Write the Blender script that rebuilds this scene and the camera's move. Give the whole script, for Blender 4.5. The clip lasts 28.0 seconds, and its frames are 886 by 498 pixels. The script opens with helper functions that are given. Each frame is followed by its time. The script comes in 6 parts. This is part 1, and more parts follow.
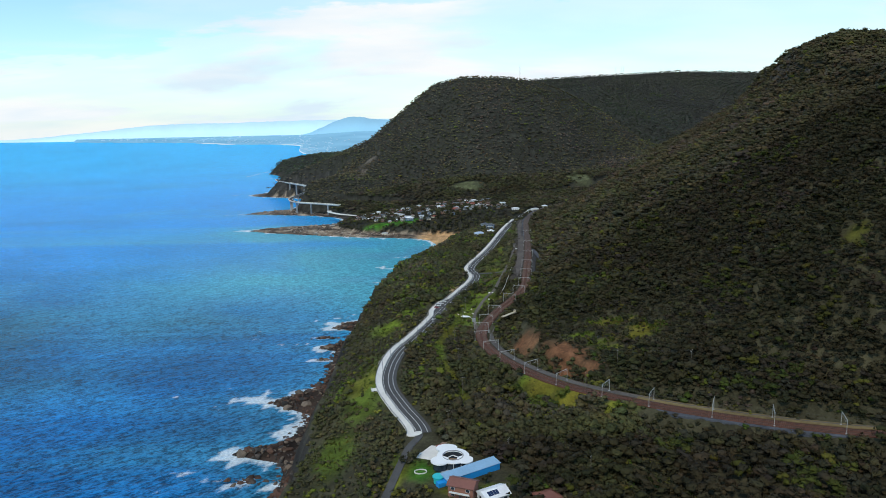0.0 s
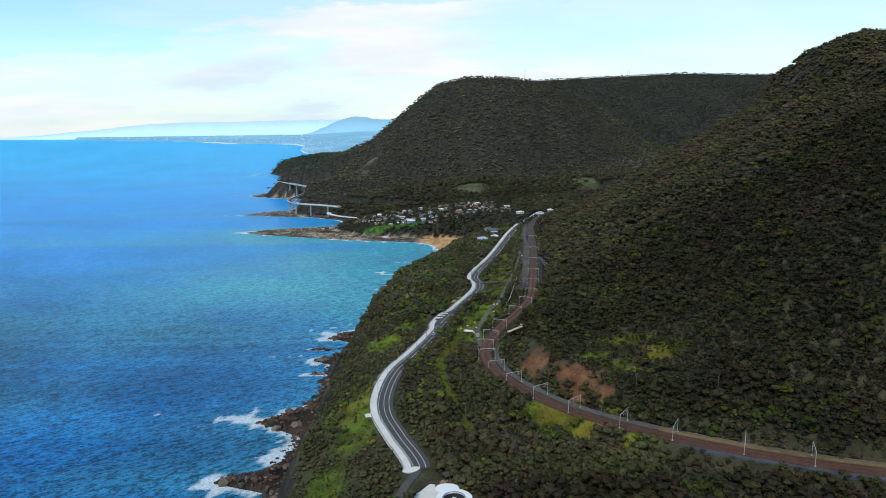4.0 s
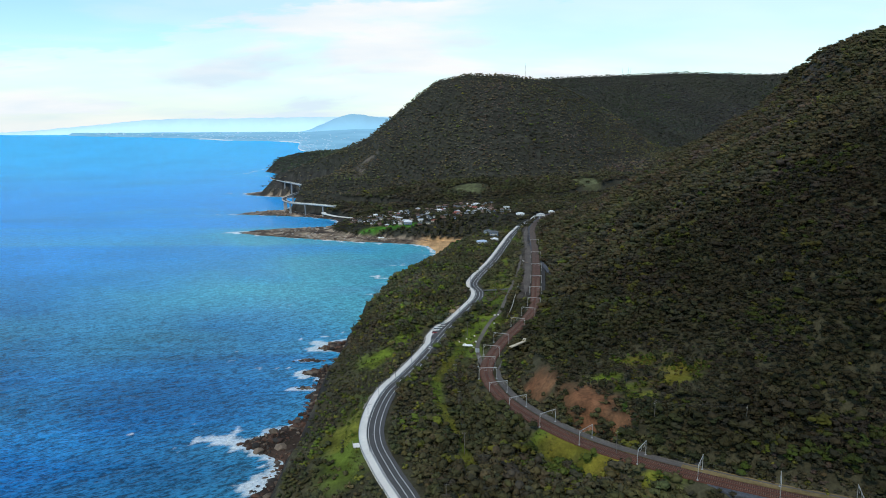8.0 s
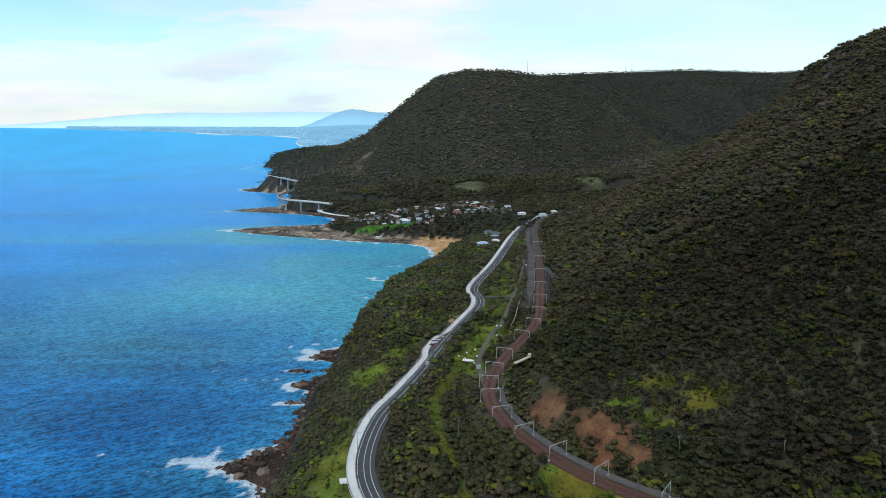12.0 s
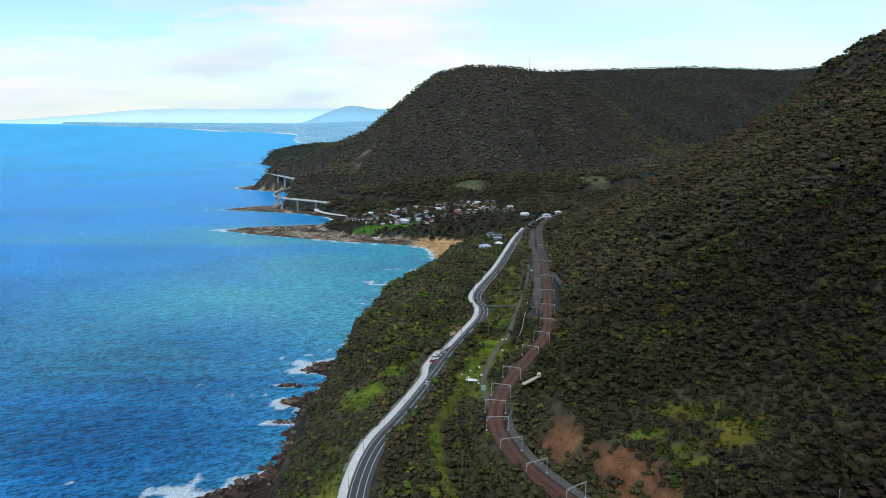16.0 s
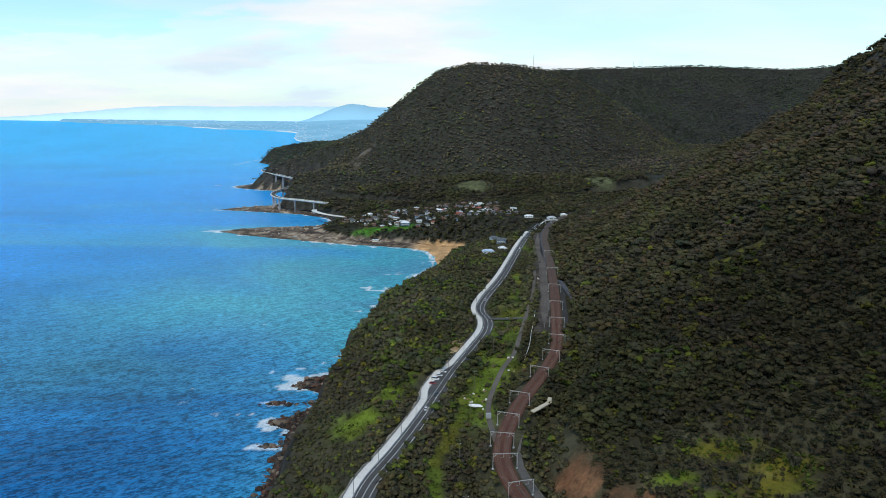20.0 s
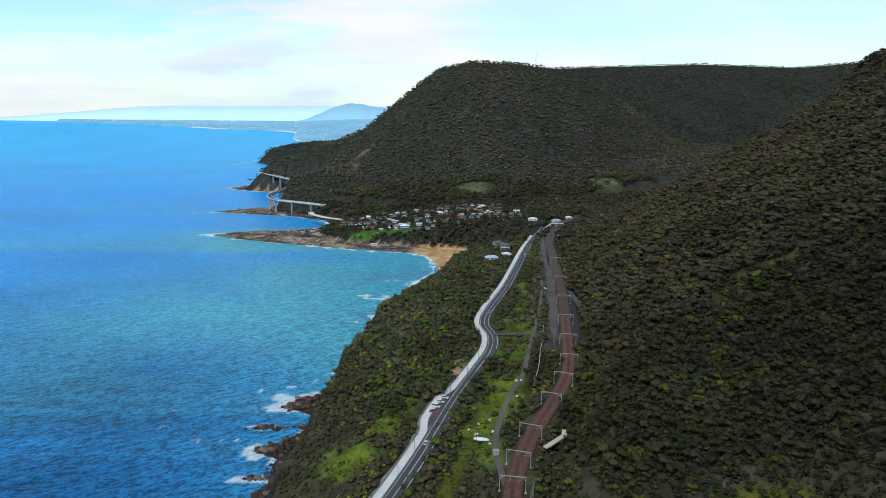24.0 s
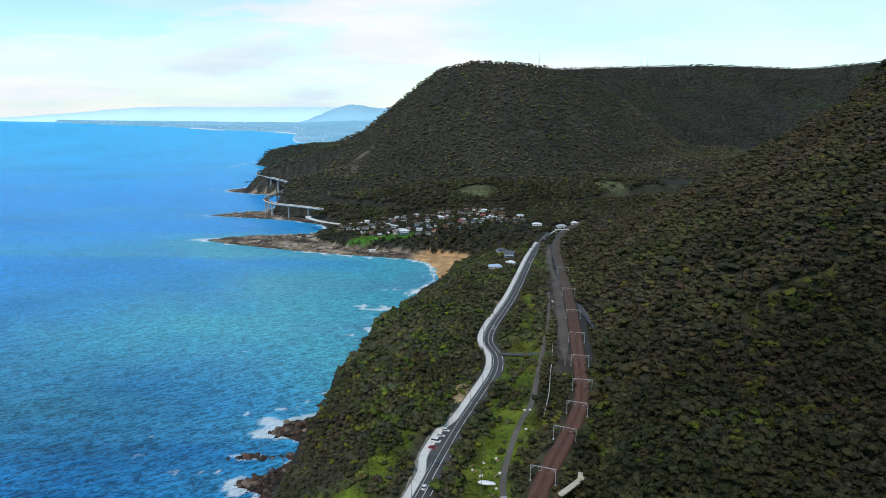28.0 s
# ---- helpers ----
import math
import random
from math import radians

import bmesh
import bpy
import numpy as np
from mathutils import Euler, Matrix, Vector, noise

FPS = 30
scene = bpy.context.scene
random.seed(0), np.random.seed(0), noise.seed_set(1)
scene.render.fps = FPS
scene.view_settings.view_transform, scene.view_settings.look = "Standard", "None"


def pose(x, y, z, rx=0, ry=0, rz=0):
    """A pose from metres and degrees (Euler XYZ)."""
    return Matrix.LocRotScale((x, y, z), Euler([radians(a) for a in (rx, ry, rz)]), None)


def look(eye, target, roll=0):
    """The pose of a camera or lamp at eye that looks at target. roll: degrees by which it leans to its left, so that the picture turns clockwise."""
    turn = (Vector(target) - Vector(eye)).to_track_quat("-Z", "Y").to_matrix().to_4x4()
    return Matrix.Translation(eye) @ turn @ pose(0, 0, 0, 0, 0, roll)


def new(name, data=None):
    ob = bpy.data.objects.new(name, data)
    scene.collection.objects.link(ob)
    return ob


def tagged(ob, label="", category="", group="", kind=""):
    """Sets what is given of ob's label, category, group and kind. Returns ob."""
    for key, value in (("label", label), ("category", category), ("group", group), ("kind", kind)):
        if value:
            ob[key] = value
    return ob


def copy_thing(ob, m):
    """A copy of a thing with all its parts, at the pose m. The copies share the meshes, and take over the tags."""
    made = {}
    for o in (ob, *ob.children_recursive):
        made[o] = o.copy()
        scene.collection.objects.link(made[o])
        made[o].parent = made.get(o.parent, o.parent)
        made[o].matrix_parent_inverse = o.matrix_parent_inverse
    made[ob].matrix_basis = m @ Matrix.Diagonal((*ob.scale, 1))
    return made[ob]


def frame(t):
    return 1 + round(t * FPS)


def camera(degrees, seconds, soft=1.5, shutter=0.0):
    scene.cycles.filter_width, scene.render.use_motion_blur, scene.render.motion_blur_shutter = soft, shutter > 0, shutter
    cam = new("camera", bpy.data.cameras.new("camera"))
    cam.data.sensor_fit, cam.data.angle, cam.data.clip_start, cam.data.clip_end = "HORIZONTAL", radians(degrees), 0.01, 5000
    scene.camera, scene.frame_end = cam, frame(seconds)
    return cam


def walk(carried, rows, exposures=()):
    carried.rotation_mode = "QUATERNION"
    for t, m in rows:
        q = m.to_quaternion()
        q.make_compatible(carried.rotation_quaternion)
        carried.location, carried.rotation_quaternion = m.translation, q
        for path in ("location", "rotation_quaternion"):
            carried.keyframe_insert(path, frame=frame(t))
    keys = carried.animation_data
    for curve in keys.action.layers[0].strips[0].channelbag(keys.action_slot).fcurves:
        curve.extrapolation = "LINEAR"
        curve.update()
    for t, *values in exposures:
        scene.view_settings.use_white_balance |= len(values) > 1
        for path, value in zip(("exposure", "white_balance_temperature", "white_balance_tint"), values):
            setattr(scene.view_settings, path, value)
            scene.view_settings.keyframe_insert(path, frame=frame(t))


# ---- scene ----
cam = camera(66.0, 28.0, 0.95)
PATH = [
    (0, (-0.111, 0.672, 218.071), (-0.094, 2.639, 217.712), -1.1),
    (2, (0.247, 20.006, 217.943), (0.258, 21.974, 217.586), -0.9),
    (3.5, (0.412, 34.684, 217.917), (0.422, 36.652, 217.56), -0.7),
    (5.5, (0.317, 54.54, 217.948), (0.331, 56.508, 217.59), -0.5),
    (8, (0.473, 79.305, 217.932), (0.491, 81.272, 217.57), -0.2),
    (10.5, (0.715, 104.137, 217.981), (0.735, 106.103, 217.612), 0.1),
    (12.5, (0.502, 124.232, 217.982), (0.524, 126.197, 217.608), 0.3),
    (14.5, (-0.2, 144.507, 218.04), (-0.177, 146.471, 217.662), 0.4),
    (17, (-0.505, 169.522, 218.041), (-0.482, 171.485, 217.658), 0.5),
    (19.5, (-0.411, 194.451, 218.099), (-0.39, 196.414, 217.714), 0.7),
    (21.5, (-0.406, 215.125, 218.153), (-0.387, 217.088, 217.767), 0.7),
    (23.5, (-0.584, 235.9, 218.129), (-0.565, 237.862, 217.742), 0.6),
    (25, (-0.484, 251.289, 218.099), (-0.466, 253.252, 217.713), 0.7),
    (26.5, (-0.386, 266.487, 218.083), (-0.368, 268.45, 217.698), 0.5),
    (28, (-0.25, 281.697, 218.098), (-0.234, 283.66, 217.715), 0.7),
]
walk(cam, [(t, look(eye, target, roll)) for t, eye, target, roll in PATH])

# ---- world and sun ----
world = bpy.data.worlds.new("sky")
scene.world = world
world.use_nodes = True
SUN_EL, SUN_AZ = radians(52), radians(205)


def link(nt, a, ao, b, bi):
    nt.links.new(a.outputs[ao], b.inputs[bi])


def build_world():
    nt = world.node_tree
    nt.nodes.clear()
    N = nt.nodes.new
    out, bg = N("ShaderNodeOutputWorld"), N("ShaderNodeBackground")
    sky = N("ShaderNodeTexSky")
    sky.sky_type, sky.sun_disc = "NISHITA", False
    sky.sun_elevation, sky.sun_rotation = SUN_EL, SUN_AZ
    sky.air_density, sky.dust_density = 1.0, 0.6
    gain = N("ShaderNodeVectorMath")
    gain.operation = "MULTIPLY"
    gain.inputs[1].default_value = (0.145, 0.185, 0.185)
    link(nt, sky, 0, gain, 0)
    tc, sep = N("ShaderNodeTexCoord"), N("ShaderNodeSeparateXYZ")
    link(nt, tc, "Generated", sep, 0)
    # clouds on a flat layer: direction divided by its height
    up = N("ShaderNodeMath"); up.operation = "MAXIMUM"; up.inputs[1].default_value = 0.0
    link(nt, sep, "Z", up, 0)
    den = N("ShaderNodeMath"); den.operation = "ADD"; den.inputs[1].default_value = 0.20
    link(nt, up, 0, den, 0)
    dv = N("ShaderNodeVectorMath"); dv.operation = "DIVIDE"
    comb = N("ShaderNodeCombineXYZ")
    for i in range(3):
        link(nt, den, 0, comb, i)
    link(nt, tc, "Generated", dv, 0); link(nt, comb, 0, dv, 1)
    mp = N("ShaderNodeMapping"); mp.inputs["Location"].default_value = (1.9, 0.35, 0.0); mp.inputs["Scale"].default_value = (0.8, 1.25, 0.0)
    link(nt, dv, 0, mp, 0)
    cl = N("ShaderNodeTexNoise"); cl.inputs["Scale"].default_value = 0.9; cl.inputs["Detail"].default_value = 7; cl.inputs["Roughness"].default_value = 0.52; cl.inputs["Distortion"].default_value = 0.35
    link(nt, mp, 0, cl, 0)
    ramp = N("ShaderNodeMapRange"); ramp.interpolation_type = "SMOOTHSTEP"
    ramp.inputs["From Min"].default_value, ramp.inputs["From Max"].default_value = 0.43, 0.57
    link(nt, cl, 0, ramp, 0)
    # a bank of cloud whose ragged upper edge slants across the southern sky, clearer above it out to sea
    bank = N("ShaderNodeVectorMath"); bank.operation = "DOT_PRODUCT"; bank.inputs[1].default_value = (-0.12, -0.195, 1.0)
    link(nt, tc, "Generated", bank, 0)
    rag = N("ShaderNodeTexNoise"); rag.inputs["Scale"].default_value = 1.6; rag.inputs["Detail"].default_value = 6; rag.inputs["Roughness"].default_value = 0.6
    link(nt, mp, 0, rag, 0)
    bn = N("ShaderNodeMath"); bn.operation = "MULTIPLY_ADD"; bn.inputs[1].default_value = -0.24
    link(nt, rag, 0, bn, 0); nt.links.new(bank.outputs["Value"], bn.inputs[2])
    gap = N("ShaderNodeMapRange"); gap.interpolation_type = "SMOOTHSTEP"
    gap.inputs["From Min"].default_value, gap.inputs["From Max"].default_value = -0.150, -0.128
    gap.inputs["To Min"].default_value, gap.inputs["To Max"].default_value = 0.0, 1.0
    link(nt, bn, 0, gap, 0)
    base = N("ShaderNodeMapRange")
    base.inputs["To Min"].default_value, base.inputs["To Max"].default_value = 0.42, 1.0
    link(nt, ramp, 0, base, 0)
    open_sky = N("ShaderNodeMath"); open_sky.operation = "MULTIPLY"; open_sky.inputs[1].default_value = 0.35
    link(nt, ramp, 0, open_sky, 0)
    sub = N("ShaderNodeMix"); sub.data_type = "FLOAT"
    nt.links.new(gap.outputs[0], sub.inputs["Factor"]); nt.links.new(base.outputs[0], sub.inputs["A"]); nt.links.new(open_sky.outputs[0], sub.inputs["B"])
    # thinner cloud high overhead
    hi = N("ShaderNodeMapRange"); hi.inputs["From Min"].default_value, hi.inputs["From Max"].default_value = 0.30, 0.75
    hi.inputs["To Min"].default_value, hi.inputs["To Max"].default_value = 1.0, 0.15
    link(nt, sep, "Z", hi, 0)
    thin = N("ShaderNodeMath"); thin.operation = "MULTIPLY"
    link(nt, sub, 0, thin, 0); link(nt, hi, 0, thin, 1)
    # white haze over the horizon
    hz = N("ShaderNodeMapRange"); hz.interpolation_type = "SMOOTHSTEP"
    hz.inputs["From Min"].default_value, hz.inputs["From Max"].default_value = -0.02, 0.10
    hz.inputs["To Min"].default_value, hz.inputs["To Max"].default_value = 0.9, 0.0
    link(nt, sep, "Z", hz, 0)
    mx = N("ShaderNodeMath"); mx.operation = "MAXIMUM"
    link(nt, thin, 0, mx, 0); link(nt, hz, 0, mx, 1)
    shade = N("ShaderNodeTexNoise"); shade.inputs["Scale"].default_value = 1.3; shade.inputs["Detail"].default_value = 5
    link(nt, mp, 0, shade, 0)
    ccol = N("ShaderNodeMix"); ccol.data_type = "RGBA"
    ccol.inputs["A"].default_value = (0.72, 0.87, 0.98, 1); ccol.inputs["B"].default_value = (0.96, 0.985, 1.0, 1)
    sr = N("ShaderNodeMapRange"); sr.inputs["From Min"].default_value, sr.inputs["From Max"].default_value = 0.35, 0.6
    link(nt, shade, 0, sr, 0); nt.links.new(sr.outputs[0], ccol.inputs["Factor"])
    mix = N("ShaderNodeMix"); mix.data_type = "RGBA"
    nt.links.new(mx.outputs[0], mix.inputs["Factor"])
    nt.links.new(gain.outputs[0], mix.inputs["A"]); nt.links.new(ccol.outputs["Result"], mix.inputs["B"])
    nt.links.new(mix.outputs["Result"], bg.inputs["Color"])
    bg.inputs["Strength"].default_value = 1.0
    link(nt, bg, 0, out, 0)


build_world()
sun = new("sun", bpy.data.lights.new("sun", "SUN"))
sun.data.energy, sun.data.angle, sun.data.color = 1.75, radians(9), (1.0, 0.89, 0.73)
sun.matrix_world = look((0, 0, 0), (-math.sin(SUN_AZ) * math.cos(SUN_EL), -math.cos(SUN_AZ) * math.cos(SUN_EL), -math.sin(SUN_EL)))

# ---- materials ----


def mat(name, base, rough=0.8, var=0.25, scale=1.0, bump=0.0, bump_scale=None, metal=0.0, tint=None, big=0.0, spec=0.3, rand=0.0):
    """A surface with two scales of colour variation, a fine relief and, if asked, a tint read per tree or piece."""
    m = bpy.data.materials.new(name)
    m.use_nodes = True
    nt = m.node_tree
    b = nt.nodes["Principled BSDF"]
    N = nt.nodes.new
    b.inputs["Roughness"].default_value, b.inputs["Metallic"].default_value = rough, metal
    b.inputs["Specular IOR Level"].default_value = spec
    tc = N("ShaderNodeTexCoord")
    geo = N("ShaderNodeNewGeometry")
    n1 = N("ShaderNodeTexNoise"); n1.inputs["Scale"].default_value = scale; n1.inputs["Detail"].default_value = 6; n1.inputs["Roughness"].default_value = 0.65
    link(nt, geo, "Position", n1, 0)
    n2 = N("ShaderNodeTexNoise"); n2.inputs["Scale"].default_value = scale * 0.13; n2.inputs["Detail"].default_value = 3
    link(nt, geo, "Position", n2, 0)
    add = N("ShaderNodeMath"); add.operation = "ADD"
    link(nt, n1, 0, add, 0); link(nt, n2, 0, add, 1)
    mr = N("ShaderNodeMapRange")
    mr.inputs["From Min"].default_value, mr.inputs["From Max"].default_value = 0.65, 1.35
    mr.inputs["To Min"].default_value, mr.inputs["To Max"].default_value = 1 - var, 1 + var
    link(nt, add, 0, mr, 0)
    hsv = N("ShaderNodeHueSaturation")
    hsv.inputs["Color"].default_value = (*base, 1)
    link(nt, mr, 0, hsv, "Value")
    last = hsv
    if rand:
        oi = N("ShaderNodeObjectInfo")
        r2 = N("ShaderNodeMapRange"); r2.inputs["To Min"].default_value, r2.inputs["To Max"].default_value = 1 - rand, 1 + rand
        link(nt, oi, "Random", r2, 0)
        h2 = N("ShaderNodeHueSaturation"); link(nt, hsv, 0, h2, "Color"); link(nt, r2, 0, h2, "Value")
        last = h2
    if tint:
        at = N("ShaderNodeAttribute"); at.attribute_name = tint
        mu = N("ShaderNodeMix"); mu.data_type = "RGBA"; mu.blend_type = "MULTIPLY"; mu.inputs["Factor"].default_value = 1.0
        nt.links.new(last.outputs[0], mu.inputs["A"]); nt.links.new(at.outputs["Color"], mu.inputs["B"])
        nt.links.new(mu.outputs["Result"], b.inputs["Base Color"])
    else:
        link(nt, last, 0, b, "Base Color")
    if bump:
        nb = N("ShaderNodeTexNoise"); nb.inputs["Scale"].default_value = bump_scale or scale * 3; nb.inputs["Detail"].default_value = 5
        link(nt, geo, "Position", nb, 0)
        bp = N("ShaderNodeBump"); bp.inputs["Strength"].default_value = 1.0; bp.inputs["Distance"].default_value = bump
        link(nt, nb, 0, bp, "Height"); link(nt, bp, 0, b, "Normal")
    return m


def along(m, col, y0, y1):
    """The surface changes to another colour between two places along the line."""
    nt = m.node_tree
    b = nt.nodes["Principled BSDF"]
    old = b.inputs["Base Color"].links[0].from_socket
    geo, sep, mr, mx = (nt.nodes.new(k) for k in ("ShaderNodeNewGeometry", "ShaderNodeSeparateXYZ", "ShaderNodeMapRange", "ShaderNodeMix"))
    mx.data_type = "RGBA"; mx.blend_type = "MULTIPLY"
    mr.inputs["From Min"].default_value, mr.inputs["From Max"].default_value = y0, y1
    link(nt, geo, "Position", sep, 0); link(nt, sep, "Y", mr, 0)
    nt.links.new(mr.outputs[0], mx.inputs["Factor"]); nt.links.new(old, mx.inputs["A"]); mx.inputs["B"].default_value = (*col, 1)
    nt.links.new(mx.outputs["Result"], b.inputs["Base Color"])
    return m


M = {}
M["leaf"] = mat("foliage", (1, 1, 1), 0.8, 0.28, 1.4, bump=0.3, bump_scale=1.6, tint="tint", spec=0.15)
M["bark"] = mat("bark", (0.16, 0.13, 0.10), 0.9, 0.3, 3.0)
M["asphalt"] = mat("asphalt", (0.072, 0.070, 0.069), 0.9, 0.15, 1.2)
M["old_asphalt"] = mat("old_asphalt", (0.085, 0.083, 0.08), 0.9, 0.25, 0.6)
M["paint_white"] = mat("road_paint", (0.75, 0.75, 0.72), 0.7, 0.12, 2.0)
M["paint_yellow"] = mat("yellow_paint", (0.7, 0.48, 0.08), 0.7, 0.12, 2.0)
M["concrete"] = mat("pale_concrete", (0.72, 0.69, 0.63), 0.85, 0.14, 0.4)
M["concrete_dark"] = mat("grey_concrete", (0.33, 0.34, 0.35), 0.85, 0.2, 0.4)
M["ballast"] = mat("ballast", (0.105, 0.044, 0.029), 0.95, 0.45, 0.9, bump=0.1, bump_scale=4)
along(M["ballast"], (0.95, 1.7, 2.1), 690, 960)
M["rail_steel"] = mat("rusty_rail", (0.040, 0.026, 0.024), 0.6, 0.2, 2.0, metal=0.4)
M["galv"] = mat("galvanised_steel", (0.37, 0.365, 0.35), 0.6, 0.12, 1.0)
M["wood_pole"] = mat("weathered_pole", (0.13, 0.115, 0.10), 0.9, 0.2, 2.0)
M["gravel"] = mat("gravel", (0.120, 0.104, 0.088), 0.95, 0.3, 0.5, bump=0.05)
M["lane"] = mat("lane_gravel", (0.105, 0.094, 0.085), 0.95, 0.35, 0.4, bump=0.05)
M["cable"] = mat("cable", (0.05, 0.05, 0.05), 0.6, 0.05, 1.0)
M["glass"] = mat("window_glass", (0.03, 0.045, 0.06), 0.12, 0.1, 0.5, spec=0.6)
M["rubber"] = mat("tyre_rubber", (0.02, 0.02, 0.02), 0.9, 0.1, 2.0)
M["rock"] = mat("sandstone_rock", (1, 1, 1), 0.95, 0.5, 0.35, bump=0.5, bump_scale=0.5, tint="tint")
M["timber"] = mat("timber", (0.30, 0.20, 0.12), 0.85, 0.2, 2.0)


def paint(key, col, rough=0.6, var=0.08):
    if key not in M:
        M[key] = mat(key, col, rough, var, 0.8)
    return M[key]


# ---- mesh helpers ----


def mesh_np(name, V, F, m, smooth=False, attrs=None, normals=None):
    """A mesh object from arrays: verts n x 3, faces n x 3 or n x 4; attrs: name -> n x 3 colours per vertex; normals: soft shading normals."""
    V, F = np.asarray(V, np.float32), np.asarray(F, np.int32)
    me = bpy.data.meshes.new(name)
    k = F.shape[1]
    me.vertices.add(len(V)); me.vertices.foreach_set("co", V.ravel())
    me.loops.add(F.size); me.loops.foreach_set("vertex_index", F.ravel())
    me.polygons.add(len(F))
    me.polygons.foreach_set("loop_start", np.arange(0, F.size, k, dtype=np.int32))
    me.polygons.foreach_set("loop_total", np.full(len(F), k, np.int32))
    me.polygons.foreach_set("use_smooth", np.full(len(F), smooth, bool))
    for an, arr in (attrs or {}).items():
        a = me.attributes.new(an, "FLOAT_COLOR", "POINT")
        c = np.ones((len(V), 4), np.float32); c[:, :3] = arr
        a.data.foreach_set("color", c.ravel())
    me.materials.append(m)
    me.update(calc_edges=True)
    me.validate()
    if normals is not None:
        a = me.attributes.new("custom_normal", "FLOAT_VECTOR", "POINT")
        a.data.foreach_set("vector", np.asarray(normals, np.float32).ravel())
    return new(name, me)


def part(name, bm, material, parent=None, label=""):
    me = bpy.data.meshes.new(name)
    bm.to_mesh(me); bm.free()
    me.materials.append(material)
    ob = new(name, me)
    if parent is not None:
        ob.parent = parent
    return tagged(ob, label) if label else ob


def box(sx, sy, sz, at=(0, 0, 0), rz=0.0, bevel=0.0, bm=None, tilt=None):
    """A box standing on 'at' (its base centre)."""
    b2 = bmesh.new()
    bmesh.ops.create_cube(b2, size=1.0)
    m = Matrix.Translation(at) @ Matrix.Rotation(rz, 4, "Z") @ (tilt or Matrix()) @ Matrix.Translation((0, 0, sz / 2)) @ Matrix.Diagonal((sx, sy, sz, 1))
    bmesh.ops.transform(b2, matrix=m, verts=b2.verts)
    if bevel:
        bmesh.ops.bevel(b2, geom=b2.edges[:], offset=bevel, segments=1, affect="EDGES")
    if bm is None:
        return b2
    me = bpy.data.meshes.new("tmp"); b2.to_mesh(me); b2.free(); bm.from_mesh(me); bpy.data.meshes.remove(me)
    return bm


def rod(a, b, r0, r1=None, seg=6, bm=None):
    """A tapered rod from a to b."""
    bm = bm or bmesh.new()
    a, b = Vector(a), Vector(b)
    q = (b - a).to_track_quat("Z", "Y").to_matrix().to_4x4()
    m = Matrix.Translation((a + b) / 2) @ q
    bmesh.ops.create_cone(bm, cap_ends=True, segments=seg, radius1=r0, radius2=r0 if r1 is None else r1, depth=(b - a).length, matrix=m)
    return bm


def smooth_line(pts, step=4.0):
    """A Catmull-Rom line through the points, resampled at even steps."""
    P = np.array(pts, float)
    P = np.vstack([2 * P[0] - P[1], P, 2 * P[-1] - P[-2]])
    out = []
    for i in range(1, len(P) - 2):
        t = np.linspace(0, 1, 24, endpoint=False)[:, None]
        a, b, c, d = P[i - 1], P[i], P[i + 1], P[i + 2]
        out.append(0.5 * (2 * b + (c - a) * t + (2 * a - 5 * b + 4 * c - d) * t ** 2 + (3 * b - a - 3 * c + d) * t ** 3))
    Q = np.vstack(out + [P[-2][None]])
    s = np.r_[0, np.cumsum(np.linalg.norm(np.diff(Q[:, :2], axis=0), axis=1))]
    n = max(2, int(s[-1] / step) + 1)
    u = np.linspace(0, s[-1], n)
    return np.stack([np.interp(u, s, Q[:, k]) for k in range(Q.shape[1])], 1)


def normals2(L):
    """Left-hand normals of a line, in plan (left when walking along it)."""
    d = np.gradient(L[:, :2], axis=0)
    d /= np.linalg.norm(d, axis=1)[:, None]
    return np.stack([-d[:, 1], d[:, 0]], 1)


def offset_line(L, off, dz=0.0):
    n = normals2(L)
    o = np.asarray(off)[..., None] * n if np.ndim(off) else off * n
    Q = L.copy()
    Q[:, :2] += o
    Q[:, 2] += dz
    return Q


def strip(name, L, a, b, m, thick=0.3, dz=0.0, parent=None):
    """A solid band along the line between the offsets a and b (left positive)."""
    A, B = offset_line(L, a, dz), offset_line(L, b, dz)
    n = len(L)
    V = np.vstack([A, B, A - [0, 0, thick], B - [0, 0, thick]])
    i = np.arange(n - 1)
    F = np.vstack([np.stack([i, i + 1, i + 1 + n, i + n], 1), np.stack([i + 2 * n, i + 1 + 2 * n, i + 1, i], 1),
                   np.stack([i + n, i + n + 1, i + 3 * n + 1, i + 3 * n], 1),
                   [[0, n, 3 * n, 2 * n], [n - 1, 3 * n - 1, 4 * n - 1, 2 * n - 1]]])
    ob = mesh_np(name, V, F, m)
    if parent is not None:
        ob.parent = parent
    return ob


def dist_line(X, Y, L):
    """Distance in plan from points to a line, and the line's height there."""
    sh = X.shape
    x, y = X.ravel(), Y.ravel()
    D, Z = np.full(x.size, 1e9), np.zeros(x.size)
    lo, hi = L[:, :2].min(0) - 90, L[:, :2].max(0) + 90
    idx = np.nonzero((x > lo[0]) & (x < hi[0]) & (y > lo[1]) & (y < hi[1]))[0]
    for c in range(0, len(idx), 4000):
        k = idx[c:c + 4000]
        d2 = (x[k, None] - L[None, :, 0]) ** 2 + (y[k, None] - L[None, :, 1]) ** 2
        j = d2.argmin(1)
        D[k] = np.sqrt(d2[np.arange(len(k)), j]); Z[k] = L[j, 2]
    return D.reshape(sh), Z.reshape(sh)


def sstep(a, b, x):
    t = np.clip((x - a) / (b - a), 0, 1)
    return t * t * (3 - 2 * t)


